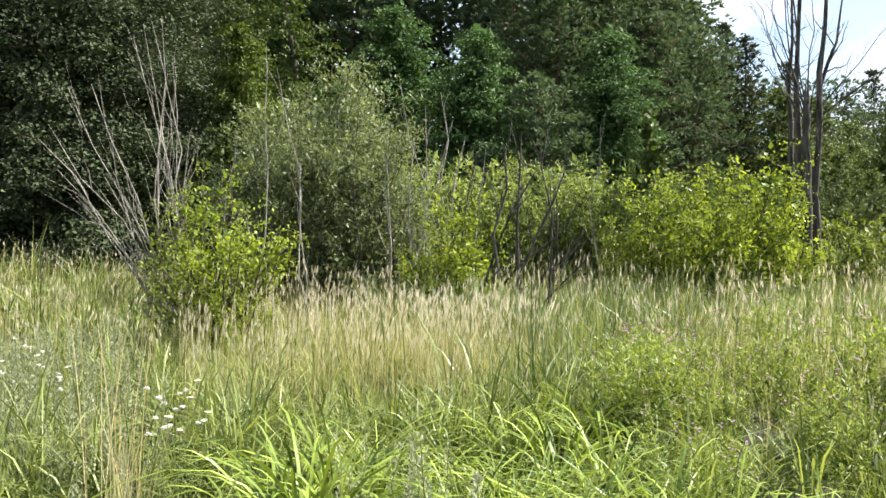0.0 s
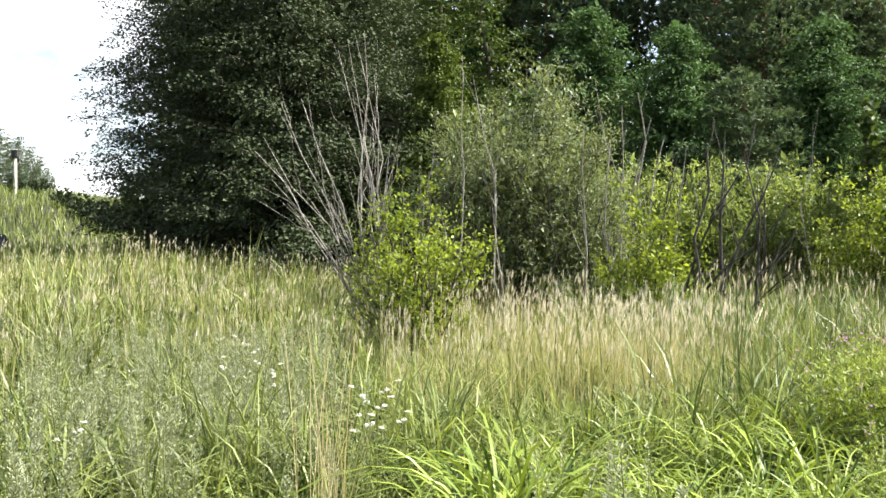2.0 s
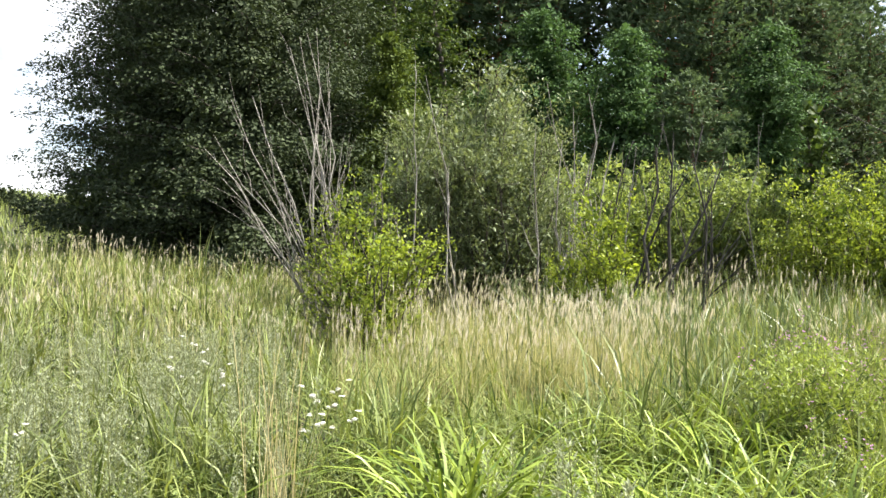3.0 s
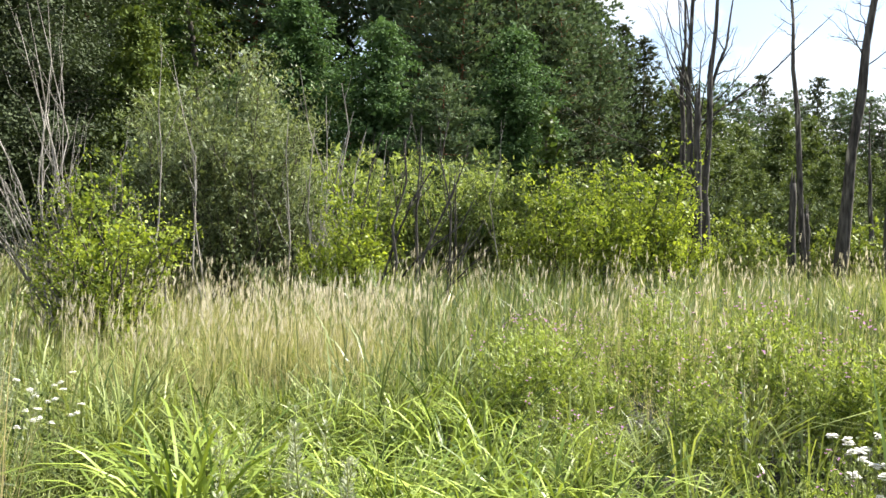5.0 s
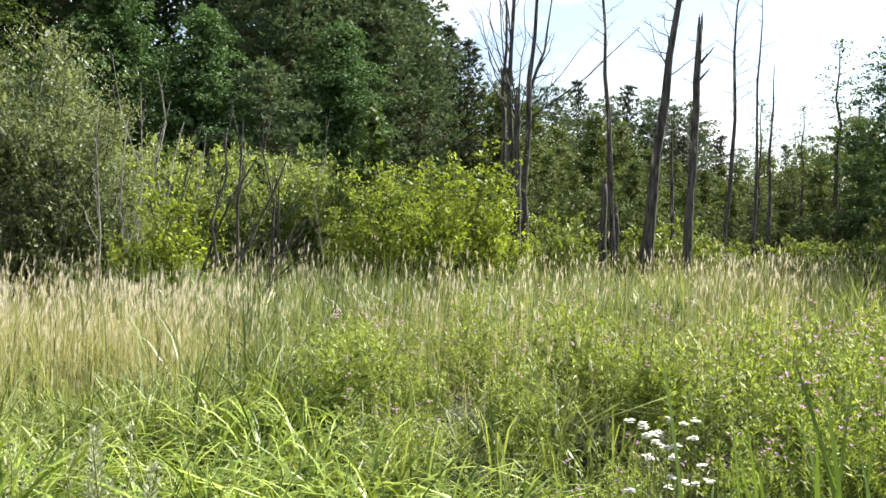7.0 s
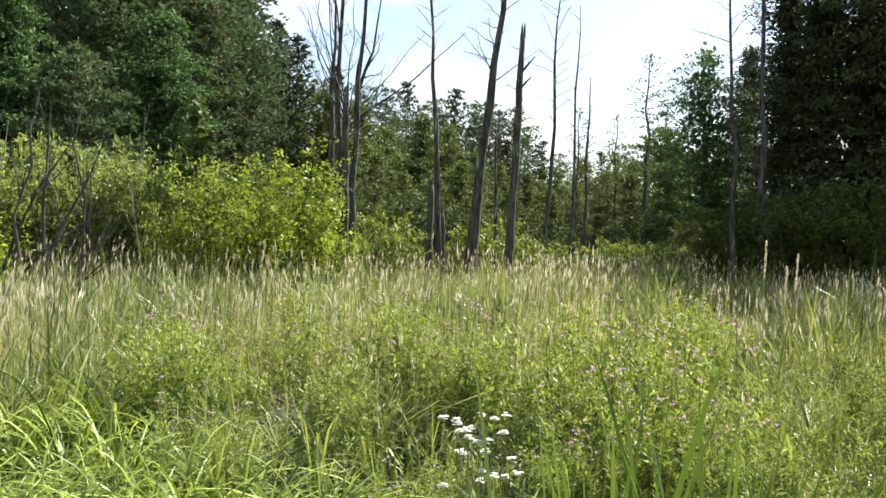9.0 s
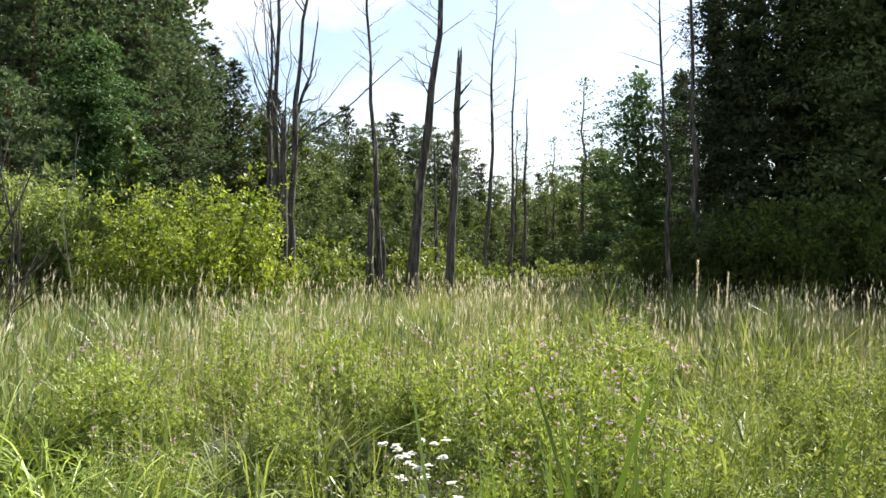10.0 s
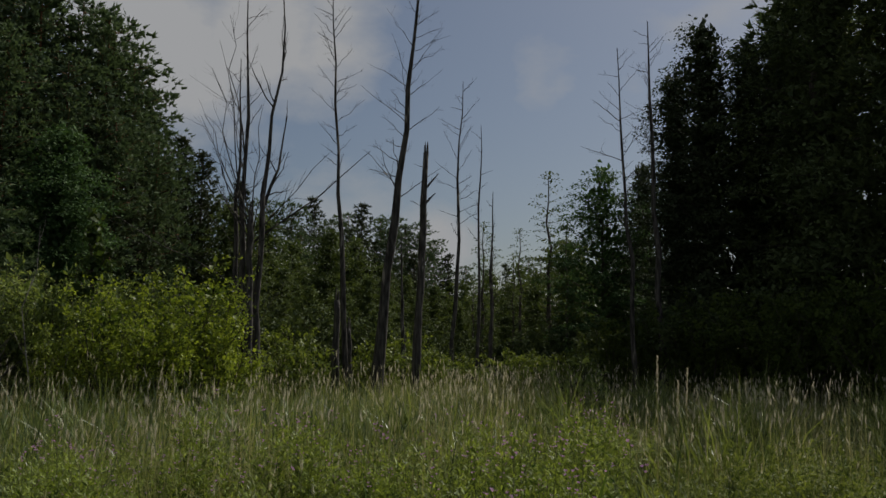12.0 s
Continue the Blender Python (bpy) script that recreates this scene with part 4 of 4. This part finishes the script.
for az, d, s, r in ((-26.2, 22.5, 1.15, 30), (-27.4, 24, 0.8, 130), (-31.3, 24.5, 1.15, 200), (-29.6, 25, 0.9, 260), (-34.4, 24, 1.0, 40), (-36.6, 26, 0.9, 70), (-38.8, 27, 1.0, 310), (-40.6, 27.5, 1.0, 0), (-42.6, 28, 0.9, 90), (-33.0, 27, 1.3, 90), (-25.4, 26, 1.3, 190), (-44.0, 28, 1.0, 180)):
    again(T_SPARSE, az, d, r, s)
put(shrub("bush", "low yellow-green bush in the grass", 108, 1.75, 0.65, 11, 12, 10, 0.08, 0.55, M_OSIER, rag=0.6), -44.4, 18.5)

# ---- meadow ----
def scatter(n, az0, az1, d0, d1, rng, power=1.0):
    """Ground points, denser near the viewer's place; power 1 spreads evenly along the distance."""
    az = rng.uniform(az0, az1, n)
    u = rng.uniform(0, 1, n)
    k = 2.0 - power
    d = (d0 ** k + u * (d1 ** k - d0 ** k)) ** (1 / k) if abs(k) > 1e-3 else d0 * (d1 / d0) ** u
    return az, d, polar(az, d)


def patchy(p, scale, seed):
    """Slow variation over the meadow, 0 to 1."""
    x, y = p[:, 0] * scale, p[:, 1] * scale
    return 0.5 + 0.25 * np.sin(x * 1.7 + seed) * np.sin(y * 1.3 + 2 * seed) + 0.25 * np.sin(x * 0.6 - y * 0.9 + 3 * seed)


def tufts(g, n, per, d0, d1, tall, wide, segs, rng, az0=-66, az1=44, spread=0.035):
    """Grass in tufts whose blades lean outwards from one root."""
    az, d, c = scatter(n, az0, az1, d0, d1, rng, 1.25)
    keep = (rng.uniform(0, 1, n) < 0.3) | (az < -48) | ((az > -9) & (d > 6)) | (az > 12) | (d > 9.5)
    keep &= patchy(c, 3.3, 5.0) > rng.uniform(0.05, 0.6, n) * (d < 12)
    az, d, c = az[keep], d[keep], c[keep]
    n = len(d)
    h = tall * rng.uniform(0.55, 1.15, n) * (0.25 + 1.25 * patchy(c, 2.3, 1.0))
    who = np.repeat(np.arange(n), per)
    m = len(who)
    off = rng.normal(0, spread, (m, 3)) * (1, 1, 0)
    heading = np.arctan2(off[:, 1], off[:, 0]) + rng.normal(0, 0.5, m)
    blades(g, c[who] + off, h[who] * rng.uniform(0.55, 1.1, m), wide * rng.uniform(0.6, 1.5, m), rng.uniform(0.15, 1.2, m), heading, rng, segs, 0.3)


def meadow_grass():
    rng = np.random.default_rng(201)
    g = Geo()
    tufts(g, 1500, 13, 2.4, 5.0, 0.66, 0.010, 4, rng)
    tufts(g, 3000, 13, 4.5, 11.0, 0.85, 0.014, 3, rng)
    tufts(g, 4000, 11, 10.0, 28.0, 1.02, 0.02, 2, rng, spread=0.08)
    tufts(g, 3000, 9, 10.0, 26.0, 1.3, 0.02, 2, rng, -64, -30, 0.08)
    tufts(g, 1200, 9, 12.0, 24.0, 1.3, 0.02, 2, rng, -30, -4, 0.08)
    tufts(g, 420, 12, 1.5, 2.9, 0.5, 0.012, 3, rng)
    tufts(g, 450, 8, 0.45, 2.4, 0.5, 0.014, 2, rng)
    tufts(g, 1100, 9, 0.6, 26.0, 0.65, 0.022, 2, rng, 44, 294, 0.07)
    stuff("meadow_grass", g, M_GRASS, "mixed yellow-green meadow grass growing in dense tufts", "grass")


def bank_grass():
    rng = np.random.default_rng(202)
    g = Geo()
    n = 16000
    az, d, p = scatter(n, 31, 50, 26, 80, rng, 0.9)
    blades(g, p, rng.uniform(0.4, 0.9, n), 0.055 * rng.uniform(0.6, 1.5, n), rng.uniform(0.1, 0.6, n), rng.uniform(0, 2 * np.pi, n), rng, 2)
    stuff("bank_grass", g, M_GRASS, "rough yellow-green grass on the sunny bank", "grass")


def herbs():
    rng = np.random.default_rng(203)
    g = Geo()
    for n, d0, d1, ln in ((26000, 2.2, 7.0, 0.05), (16000, 6.5, 24.0, 0.09)):
        az, d, p = scatter(n, -66, 44, d0, d1, rng, 1.3)
        clump = patchy(p, 1.6, 4.0)
        p[:, 2] += rng.uniform(0.02, 0.34, n) * (0.15 + 1.2 * clump)
        size = ln * rng.uniform(0.6, 1.4, n)
        leaves(g, p, rng.normal(size=(n, 3)) + (0, 0, 0.5), UP + rng.normal(size=(n, 3)) * 0.6, size, size * rng.uniform(0.25, 0.5, n))
    stuff("meadow_herbs", g, M_HERB, "low leafy green herbs filling the meadow", "plants")


def panicle_grass():
    """Tall reed grass: straw stalks with fluffy pale heads."""
    rng = np.random.default_rng(204)
    stalk, head = Geo(), Geo()
    zones = ((2800, -6, 17, 7.5, 14.5, 1.15), (1500, -4, 6, 7.9, 10.5, 1.08), (3600, -40, -4, 9.0, 23.0, 1.33), (4600, -62, -34, 9.0, 25.0, 1.2), (2800, 16, 41, 8.5, 22.0, 0.88),
             (700, -30, -12, 6.0, 10.0, 1.1))
    for n, a0, a1, d0, d1, tall in zones:
        az, d, p = scatter(n, a0, a1, d0, d1, rng, 0.6)
        if a1 - a0 < 15:
            az, d = rng.normal((a0 + a1) / 2, 4.5, n), rng.normal((d0 + d1) / 2, 1.1, n)
            p = polar(az, d)
        keep = patchy(p, 1.3, a0) > rng.uniform(0.1, 0.75, n)
        p, d = p[keep], d[keep]
        n = len(p)
        h = tall * rng.uniform(0.55, 1.1, n) * (0.8 + 0.4 * patchy(p, 0.9, 2.0))
        lean = rng.uniform(0.0, 0.2, n)
        head_to = rng.normal(0.5, 1.2, n)
        wide = np.clip(0.0006 * d, 0.003, 0.009)
        blades(stalk, p, h, wide, lean, head_to, rng, 2)
        away = np.stack([np.cos(head_to), np.sin(head_to), np.zeros(n)], 1)
        tip = p + away * (h * lean)[:, None] + UP * (h * (1 - 0.25 * lean))[:, None]
        grow = unit(UP + away * (lean * 1.8)[:, None])
        ln = rng.uniform(0.08, 0.17, n)
        has = rng.uniform(0, 1, n) < 0.62
        m = int(has.sum())
        for k in range(5):
            c = tip[has] - grow[has] * (ln[has] * rng.uniform(0.1, 0.6, m))[:, None] + rng.normal(0, 0.006, (m, 3))
            leaves(head, c, grow[has] + rng.normal(0, 0.1, (m, 3)), rng.normal(size=(m, 3)), ln[has] * rng.uniform(0.5, 0.95, m), rng.uniform(0.0035, 0.008, m) * np.clip(d[has] / 10, 0.7, 1.3))
        m = n
        q = p + rng.normal(0, 0.05, (m, 3)) * (1, 1, 0)
        blades(stalk, q, h * rng.uniform(0.4, 0.8, m), wide * 1.5, rng.uniform(0.2, 0.8, m), rng.uniform(0, 6.3, m), rng, 2)
    stuff("reed_grass_stalks", stalk, M_STRAW, "straw-coloured stalks of tall dry reed grass", "grass")
    stuff("reed_grass_heads", head, M_PANICLE, "pale beige fluffy heads of reed grass", "grass")


def reeds():
    """Dark blue-green patches of reed."""
    rng = np.random.default_rng(205)
    g = Geo()
    for n, az, d, r, tall in ((480, -7.5, 10.5, 2.0, 1.25), (380, -12, 12.5, 2.0, 1.3), (420, -25.5, 12.0, 1.5, 1.3), (500, -18, 14.0, 3.5, 1.35), (420, -33, 15.0, 3.5, 1.3), (300, -3.5, 11.0, 1.0, 1.25), (260, -36, 13, 1.0, 1.1), (220, -7.0, 7.8, 0.7, 1.05), (300, 2, 16.5, 1.2, 1.2)):
        c = at(az, d)
        p = c + rng.normal(0, r * 0.6, (n, 3)) * (1, 1, 0)
        p[:, 2] = level(p[:, 0], p[:, 1])
        blades(g, p, tall * rng.uniform(0.6, 1.15, n), rng.uniform(0.012, 0.024, n), rng.uniform(0.05, 0.7, n), rng.uniform(0, 6.3, n), rng, 3, 0.08)
    stuff("reed_patch", g, M_REED, "blue-green reed blades standing in dense patches", "reeds")


def sedge_clump(label, seed, n, tall, mat=M_SEDGE, wide=0.014, lean=(0.3, 1.1), group="sedge tufts"):
    rng = np.random.default_rng(seed)
    ob = thing("sedge_tuft", label, "grass tuft", group)
    fans = 5 if n > 20 else n
    for k in range(fans):
        g, m = Geo(), n // fans
        base = rng.normal(0, 0.085, (m, 3)) * (1, 1, 0)
        head = np.arctan2(base[:, 1], base[:, 0]) + rng.normal(0, 0.6, m)
        blades(g, base, tall * rng.uniform(0.55, 1.1, m), wide * rng.uniform(0.6, 1.25, m), rng.uniform(*lean, m), head, rng, 7, 0.45 * (lean[1] > 0.5))
        part("blade" if m == 1 else "blade_fan", g, mat, ob, kind="" if m == 1 else "stuff")
    return ob


def willowherb(seed, count, size, mat=M_SPIRE, name="willowherb", label="leafy green willowherb with small pink flowers", group="willowherbs", flowers=True):
    """Leafy upright stems with side shoots, narrow spreading leaves and a few pink flowers on top."""
    rng = np.random.default_rng(seed)
    ob = thing(name, label, "wildflower", group)
    stem, leaf, bloom = Geo(), Geo(), Geo()

    def leafy(line, n, t0, big):
        t = rng.uniform(t0, 1.0, n)
        c = np.stack([np.interp(t, np.linspace(0, 1, 6), line[:, k]) for k in range(3)], 1)
        b = rng.uniform(0, 6.3, n)
        ax = np.stack([np.cos(b), np.sin(b), rng.uniform(0.1, 1.3, n) + 1.1 * (t > 0.93)], 1)
        ln = big * (1.2 - 0.65 * t) * rng.uniform(0.7, 1.25, n)
        leaves(leaf, c + unit(ax) * (ln * 0.5 + 0.004)[:, None], ax, UP * 0.7 + rng.normal(0, 0.55, (n, 3)), ln, ln * 0.24)

    for s in range(5):
        a = rng.uniform(0, 6.3)
        foot = np.array((rng.normal(0, 0.09), rng.normal(0, 0.09), -0.03))
        h = rng.uniform(0.7, 1.08)
        tip = foot + (0.16 * h * math.cos(a), 0.16 * h * math.sin(a), h)
        line = wander(foot, tip, 5, 0.015, rng)
        tube(stem, line, np.linspace(0.004, 0.0015, 6), 3)
        leafy(line, count, 0.3, size)
        for k in range(4):
            u, b = rng.uniform(0.4, 0.8), rng.uniform(0, 6.3)
            root = np.array([np.interp(u, np.linspace(0, 1, 6), line[:, j]) for j in range(3)])
            ln = rng.uniform(0.14, 0.3) * h
            shoot = wander(root, root + (0.55 * ln * math.cos(b), 0.55 * ln * math.sin(b), 0.83 * ln), 5, 0.006, rng)
            leafy(shoot, count // 3, 0.15, size * 0.8)
        if rng.uniform() < 0.5:
            for k in range(3):
                q = tip + rng.normal(0, 0.018, 3) + (0, 0, rng.uniform(-0.05, 0.02))
                m = 5
                b = np.arange(m) * 1.256
                ax = np.stack([np.cos(b), np.sin(b), np.full(m, 1.0)], 1)
                leaves(bloom, q + ax * 0.006, ax, np.stack([-np.cos(b), -np.sin(b), np.full(m, 1.0)], 1), np.full(m, 0.013), np.full(m, 0.009))
    part("stem_work", stem, M_STEM, ob, kind="stuff")
    part("foliage", leaf, mat, ob, kind="stuff")
    if bloom.points and flowers:
        part("bloom", bloom, M_PINK, ob, "small pink petals", kind="stuff")
    return ob


def mugwort(seed):
    """A silvery stem with feathery grey leaves."""
    rng = np.random.default_rng(seed)
    ob = thing("mugwort", "silvery grey-green mugwort with feathery leaves", "wildflower", "mugworts")
    stem, leaf = Geo(), Geo()
    for s in range(3):
        a = rng.uniform(0, 6.3)
        h = rng.uniform(0.6, 0.95)
        foot = np.array((rng.normal(0, 0.05), rng.normal(0, 0.05), -0.03))
        line = wander(foot, foot + (0.15 * h * math.cos(a), 0.15 * h * math.sin(a), h), 5, 0.02, rng)
        tube(stem, line, np.linspace(0.005, 0.002, 6), 4)
        n = 170
        t = rng.uniform(0.15, 1.05, n) ** 0.7
        c = np.stack([np.interp(t, np.linspace(0, 1, 6), line[:, k]) for k in range(3)], 1)
        b = rng.uniform(0, 6.3, n)
        ax = np.stack([np.cos(b), np.sin(b), rng.uniform(0.4, 1.6, n)], 1)
        reach = 0.09 * (1.25 - t) * rng.uniform(0.2, 1, n) + 0.008
        leaves(leaf, c + unit(ax) * reach[:, None], ax, UP + rng.normal(0, 0.7, (n, 3)), rng.uniform(0.014, 0.034, n), rng.uniform(0.005, 0.01, n))
    part("stem_work", stem, M_STEM, ob, kind="stuff")
    part("foliage", leaf, M_MUGWORT, ob, kind="stuff")
    return ob


def yarrow(seed, label, heads, tall, spread, head):
    """White flat flower heads on thin stems."""
    rng = np.random.default_rng(seed)
    ob = thing("yarrow", label, "wildflower", "white yarrows")
    stem, leaf = Geo(), Geo()
    for k in range(heads):
        a, r = rng.uniform(0, 6.3), spread * math.sqrt(rng.uniform(0.05, 1))
        tip = np.array((math.cos(a) * r, math.sin(a) * r, tall * rng.uniform(0.9, 1.05)))
        tube(stem, wander((0.25 * tip[0], 0.25 * tip[1], -0.03), tip, 4, 0.02, rng), np.linspace(0.003, 0.0015, 5), 4)
        bloom = Geo()
        for f in range(13):
            b, q = rng.uniform(0, 6.3), head * math.sqrt(rng.uniform(0, 1))
            c = tip + (math.cos(b) * q, math.sin(b) * q, 0.008 - 0.3 * q + rng.uniform(0, 0.014))
            m = 6
            e = np.arange(m) * 2 * np.pi / m + rng.uniform(0, 1)
            ax = np.stack([np.cos(e), np.sin(e), np.full(m, 0.12)], 1)
            leaves(bloom, c + ax * 0.0045, ax, np.repeat(UP[None], m, 0), np.full(m, 0.0105), np.full(m, 0.008))
        part("flower_head", bloom, M_WHITE, ob, "flat white flower head")
    n = 60
    t = rng.uniform(0.1, 0.8, n)
    b = rng.uniform(0, 6.3, n)
    ax = np.stack([np.cos(b), np.sin(b), rng.uniform(0.2, 1, n)], 1)
    c = np.stack([np.cos(b) * 0.06, np.sin(b) * 0.06, t * tall], 1)
    leaves(leaf, c, ax, UP + rng.normal(0, 0.4, (n, 3)), rng.uniform(0.04, 0.09, n), rng.uniform(0.008, 0.016, n))
    part("stem_work", stem, M_STEM, ob, kind="stuff")
    part("foliage", leaf, M_HERB, ob, kind="stuff")
    return ob


meadow_grass()
bank_grass()
herbs()
panicle_grass()
reeds()

# sedge tufts in the foreground
T_SEDGE = [sedge_clump("arching tuft of broad bright green sedge", 301 + k, 70, 1.45, wide=0.026, lean=(0.25, 1.2)) for k in range(2)]
SEDGES = ((9.0, 4.3, 1.0), (6.9, 4.5, 0.9), (10.8, 4.6, 0.8), (2.0, 4.4, 0.6), (-6.2, 4.2, 0.8), (-9.0, 4.3, 0.75), (-3.6, 4.7, 0.7), (-12.5, 3.9, 0.72), (4.2, 5.4, 0.7), (-7.6, 5.6, 0.85), (-4.6, 6.2, 0.85),
          (-16.5, 3.8, 0.66), (-49, 3.9, 0.7), (-54, 4.2, 0.72), (-9.8, 6.6, 0.85), (-36.2, 3.8, 0.68), (-20, 3.9, 0.66), (-24.5, 3.7, 0.6), (-30, 3.7, 0.62), (-41, 3.8, 0.66), (-59, 3.9, 0.7), (-10.8, 5.2, 0.8), (0.5, 6.0, 0.75), (-45, 3.8, 0.66), (-33.2, 3.6, 0.66), (-14.2, 4.4, 0.78), (-18.6, 4.3, 0.74), (-23.4, 4.2, 0.7), (-19.0, 3.4, 0.6), (-28.2, 3.9, 0.62), (-38.6, 3.5, 0.6), (-1.4, 4.3, 0.66), (-4.4, 3.9, 0.62), (-7.8, 3.6, 0.62))
for i, (az, d, s) in enumerate(SEDGES):
    if i < 2:
        put(T_SEDGE[i], az, d, 0, s)
    else:
        again(T_SEDGE[i % 2], az, d, 73 * i, s)
T_FLAG = put(sedge_clump("upright dark green flag blades", 311, 9, 1.4, M_FLAG, 0.021, (0.02, 0.3), "flag blades"), -42.3, 2.6, 0, 1.0)
for az, d, s, r in ((-44.6, 2.8, 0.9, 60), (-46.4, 2.6, 0.86, 150), (-48.6, 2.9, 0.92, 200), (-50.6, 2.7, 0.85, 300), (-43.4, 3.0, 0.86, 100), (-49.6, 3.1, 0.8, 30), (-47.2, 3.0, 0.8, 250), (-52.8, 2.7, 0.95, 20)):
    again(T_FLAG, az, d, r, s)


def hay_tuft(seed, n, tall):
    """A tight sheaf of dry stalks, the longer ones leaning to one side."""
    rng = np.random.default_rng(seed)
    ob = thing("hay_tuft", "tall tight tuft of dry golden grass stalks", "grass tuft", "dry grass tufts")
    for k in range(n):
        g = Geo()
        base = rng.normal(0, 0.05, (1, 3)) * (1, 1, 0)
        head = rng.normal(-0.2, 0.9, 1) + np.pi * (rng.uniform() < 0.25)
        blades(g, base, tall * rng.uniform(0.6, 1.08, 1), 0.0042 * rng.uniform(0.6, 1.5, 1), rng.uniform(0.02, 0.28, 1), head, rng, 6, 0.1)
        part("stalk", g, M_HAY, ob)
    return ob


T_HAY = put(hay_tuft(312, 26, 1.55), 20.9, 4.2, 0, 1.0)
again(T_HAY, 20.2, 4.5, 40, 0.72)


def grass_spike(seed, tall):
    """One tall pale stalk with a dense fluffy spike on top."""
    rng = np.random.default_rng(seed)
    ob = thing("grass_spike", "tall pale dry reed grass stalk with a dense spike", "grass", "tall grass spikes")
    g, h = Geo(), Geo()
    line = wander((0, 0, -0.03), (0.03, 0.02, tall), 6, 0.006, rng)
    tube(g, line, np.linspace(0.0035, 0.002, 7), 5)
    part("stalk", g, M_STRAW, ob)
    n = 150
    u = rng.uniform(0, 1, n)
    c = np.stack([np.interp(tall - 0.26 * u, line[:, 2], line[:, k]) for k in range(3)], 1)
    b = rng.uniform(0, 6.3, n)
    ax = np.stack([np.cos(b), np.sin(b), np.full(n, 2.2)], 1)
    leaves(h, c + ax * 0.004, ax, rng.normal(size=(n, 3)), rng.uniform(0.015, 0.032, n), rng.uniform(0.003, 0.006, n))
    part("spike", h, M_PANICLE, ob, "pale fluffy grass spike", kind="stuff")
    return ob


for seed, az, d, tall in ((351, -50.1, 6.5, 1.68), (352, -51.3, 6.6, 1.5), (353, -51.9, 6.5, 1.6)):
    put(grass_spike(seed, tall), az, d)

# flowers
rng = np.random.default_rng(401)
HERBS = [willowherb(410 + k, 100, 0.046) for k in range(3)] + [willowherb(420 + k, 44, 0.066) for k in range(3)]
spots = []
for a, d in zip(rng.uniform(-48, -10, 46), 4.0 * (10.0 / 4.0) ** rng.uniform(0, 1, 46)):
    if not (-38 < a < -33 and d < 4.6) and not (a > -29 and d < 4.9):
        high = rng.uniform(0.78, 1.18)
        spots += [(a + rng.normal(0, 9.0 / d), d + rng.normal(0, 0.16), high) for k in range(5)]
placed = set()
for i, (a, d, high) in enumerate(spots):
    which = i % 3 + (0 if d < 5.4 else 3)
    if which in placed:
        again(HERBS[which], a, d, rng.uniform(0, 360), high * rng.uniform(0.9, 1.1) * (0.9 if d < 4.4 else 1.0))
    else:
        put(HERBS[which], a, d, 0, high)
        placed.add(which)
NETTLES = [willowherb(450 + k, 64, 0.062, M_NETTLE, "nettle", "dark green nettle with narrow toothed leaves", "nettles", False) for k in range(2)]
for i in range(72):
    a, d = rng.uniform(-66, -44), 3.6 * (9.5 / 3.6) ** rng.uniform(0, 1)
    if i < 2:
        put(NETTLES[i], a, d)
    else:
        again(NETTLES[i % 2], a, d, rng.uniform(0, 360), rng.uniform(0.75, 1.12) * (0.9 if d < 4.2 else 1.0))
MUGS = [mugwort(430 + k) for k in range(3)]
spots = list(zip(rng.uniform(19, 42, 50), 4.4 * (9.0 / 4.4) ** rng.uniform(0, 1, 50))) + list(zip(rng.uniform(21, 38, 95), rng.uniform(5.2, 11, 95))) + [(3.0, 3.9), (1.5, 3.7), (5.0, 2.6), (-1, 3.2), (6.5, 4.2), (2.6, 4.4), (0.5, 2.7)]
for i, (a, d) in enumerate(spots):
    if i < 3:
        put(MUGS[i], a, d)
    else:
        again(MUGS[i % 3], a, d, rng.uniform(0, 360), rng.uniform(0.7, 1.1))
YAR = put(yarrow(440, "white yarrow with flat flower heads", 4, 0.8, 0.14, 0.015), 18.6, 5.2, 0, 1.05)
for az, d, s in ((17.4, 5.0, 1.0), (16.8, 5.4, 1.0), (16.2, 4.8, 0.95), (18.4, 4.6, 1.0), (25.6, 7.6, 1.05), (24.4, 6.8, 1.0), (23.4, 6.2, 1.0), (26.5, 6.6, 1.0), (36, 5.0, 0.9), (35, 3.0, 0.6), (37, 3.1, 0.6)):
    again(YAR, az, d, 90 * d, s)
put(yarrow(441, "white sneezewort with clustered flower heads", 16, 0.95, 0.14, 0.014), -34.2, 3.2)
put(yarrow(442, "low white sneezewort flower heads", 9, 0.84, 0.14, 0.013), -34.4, 3.1)
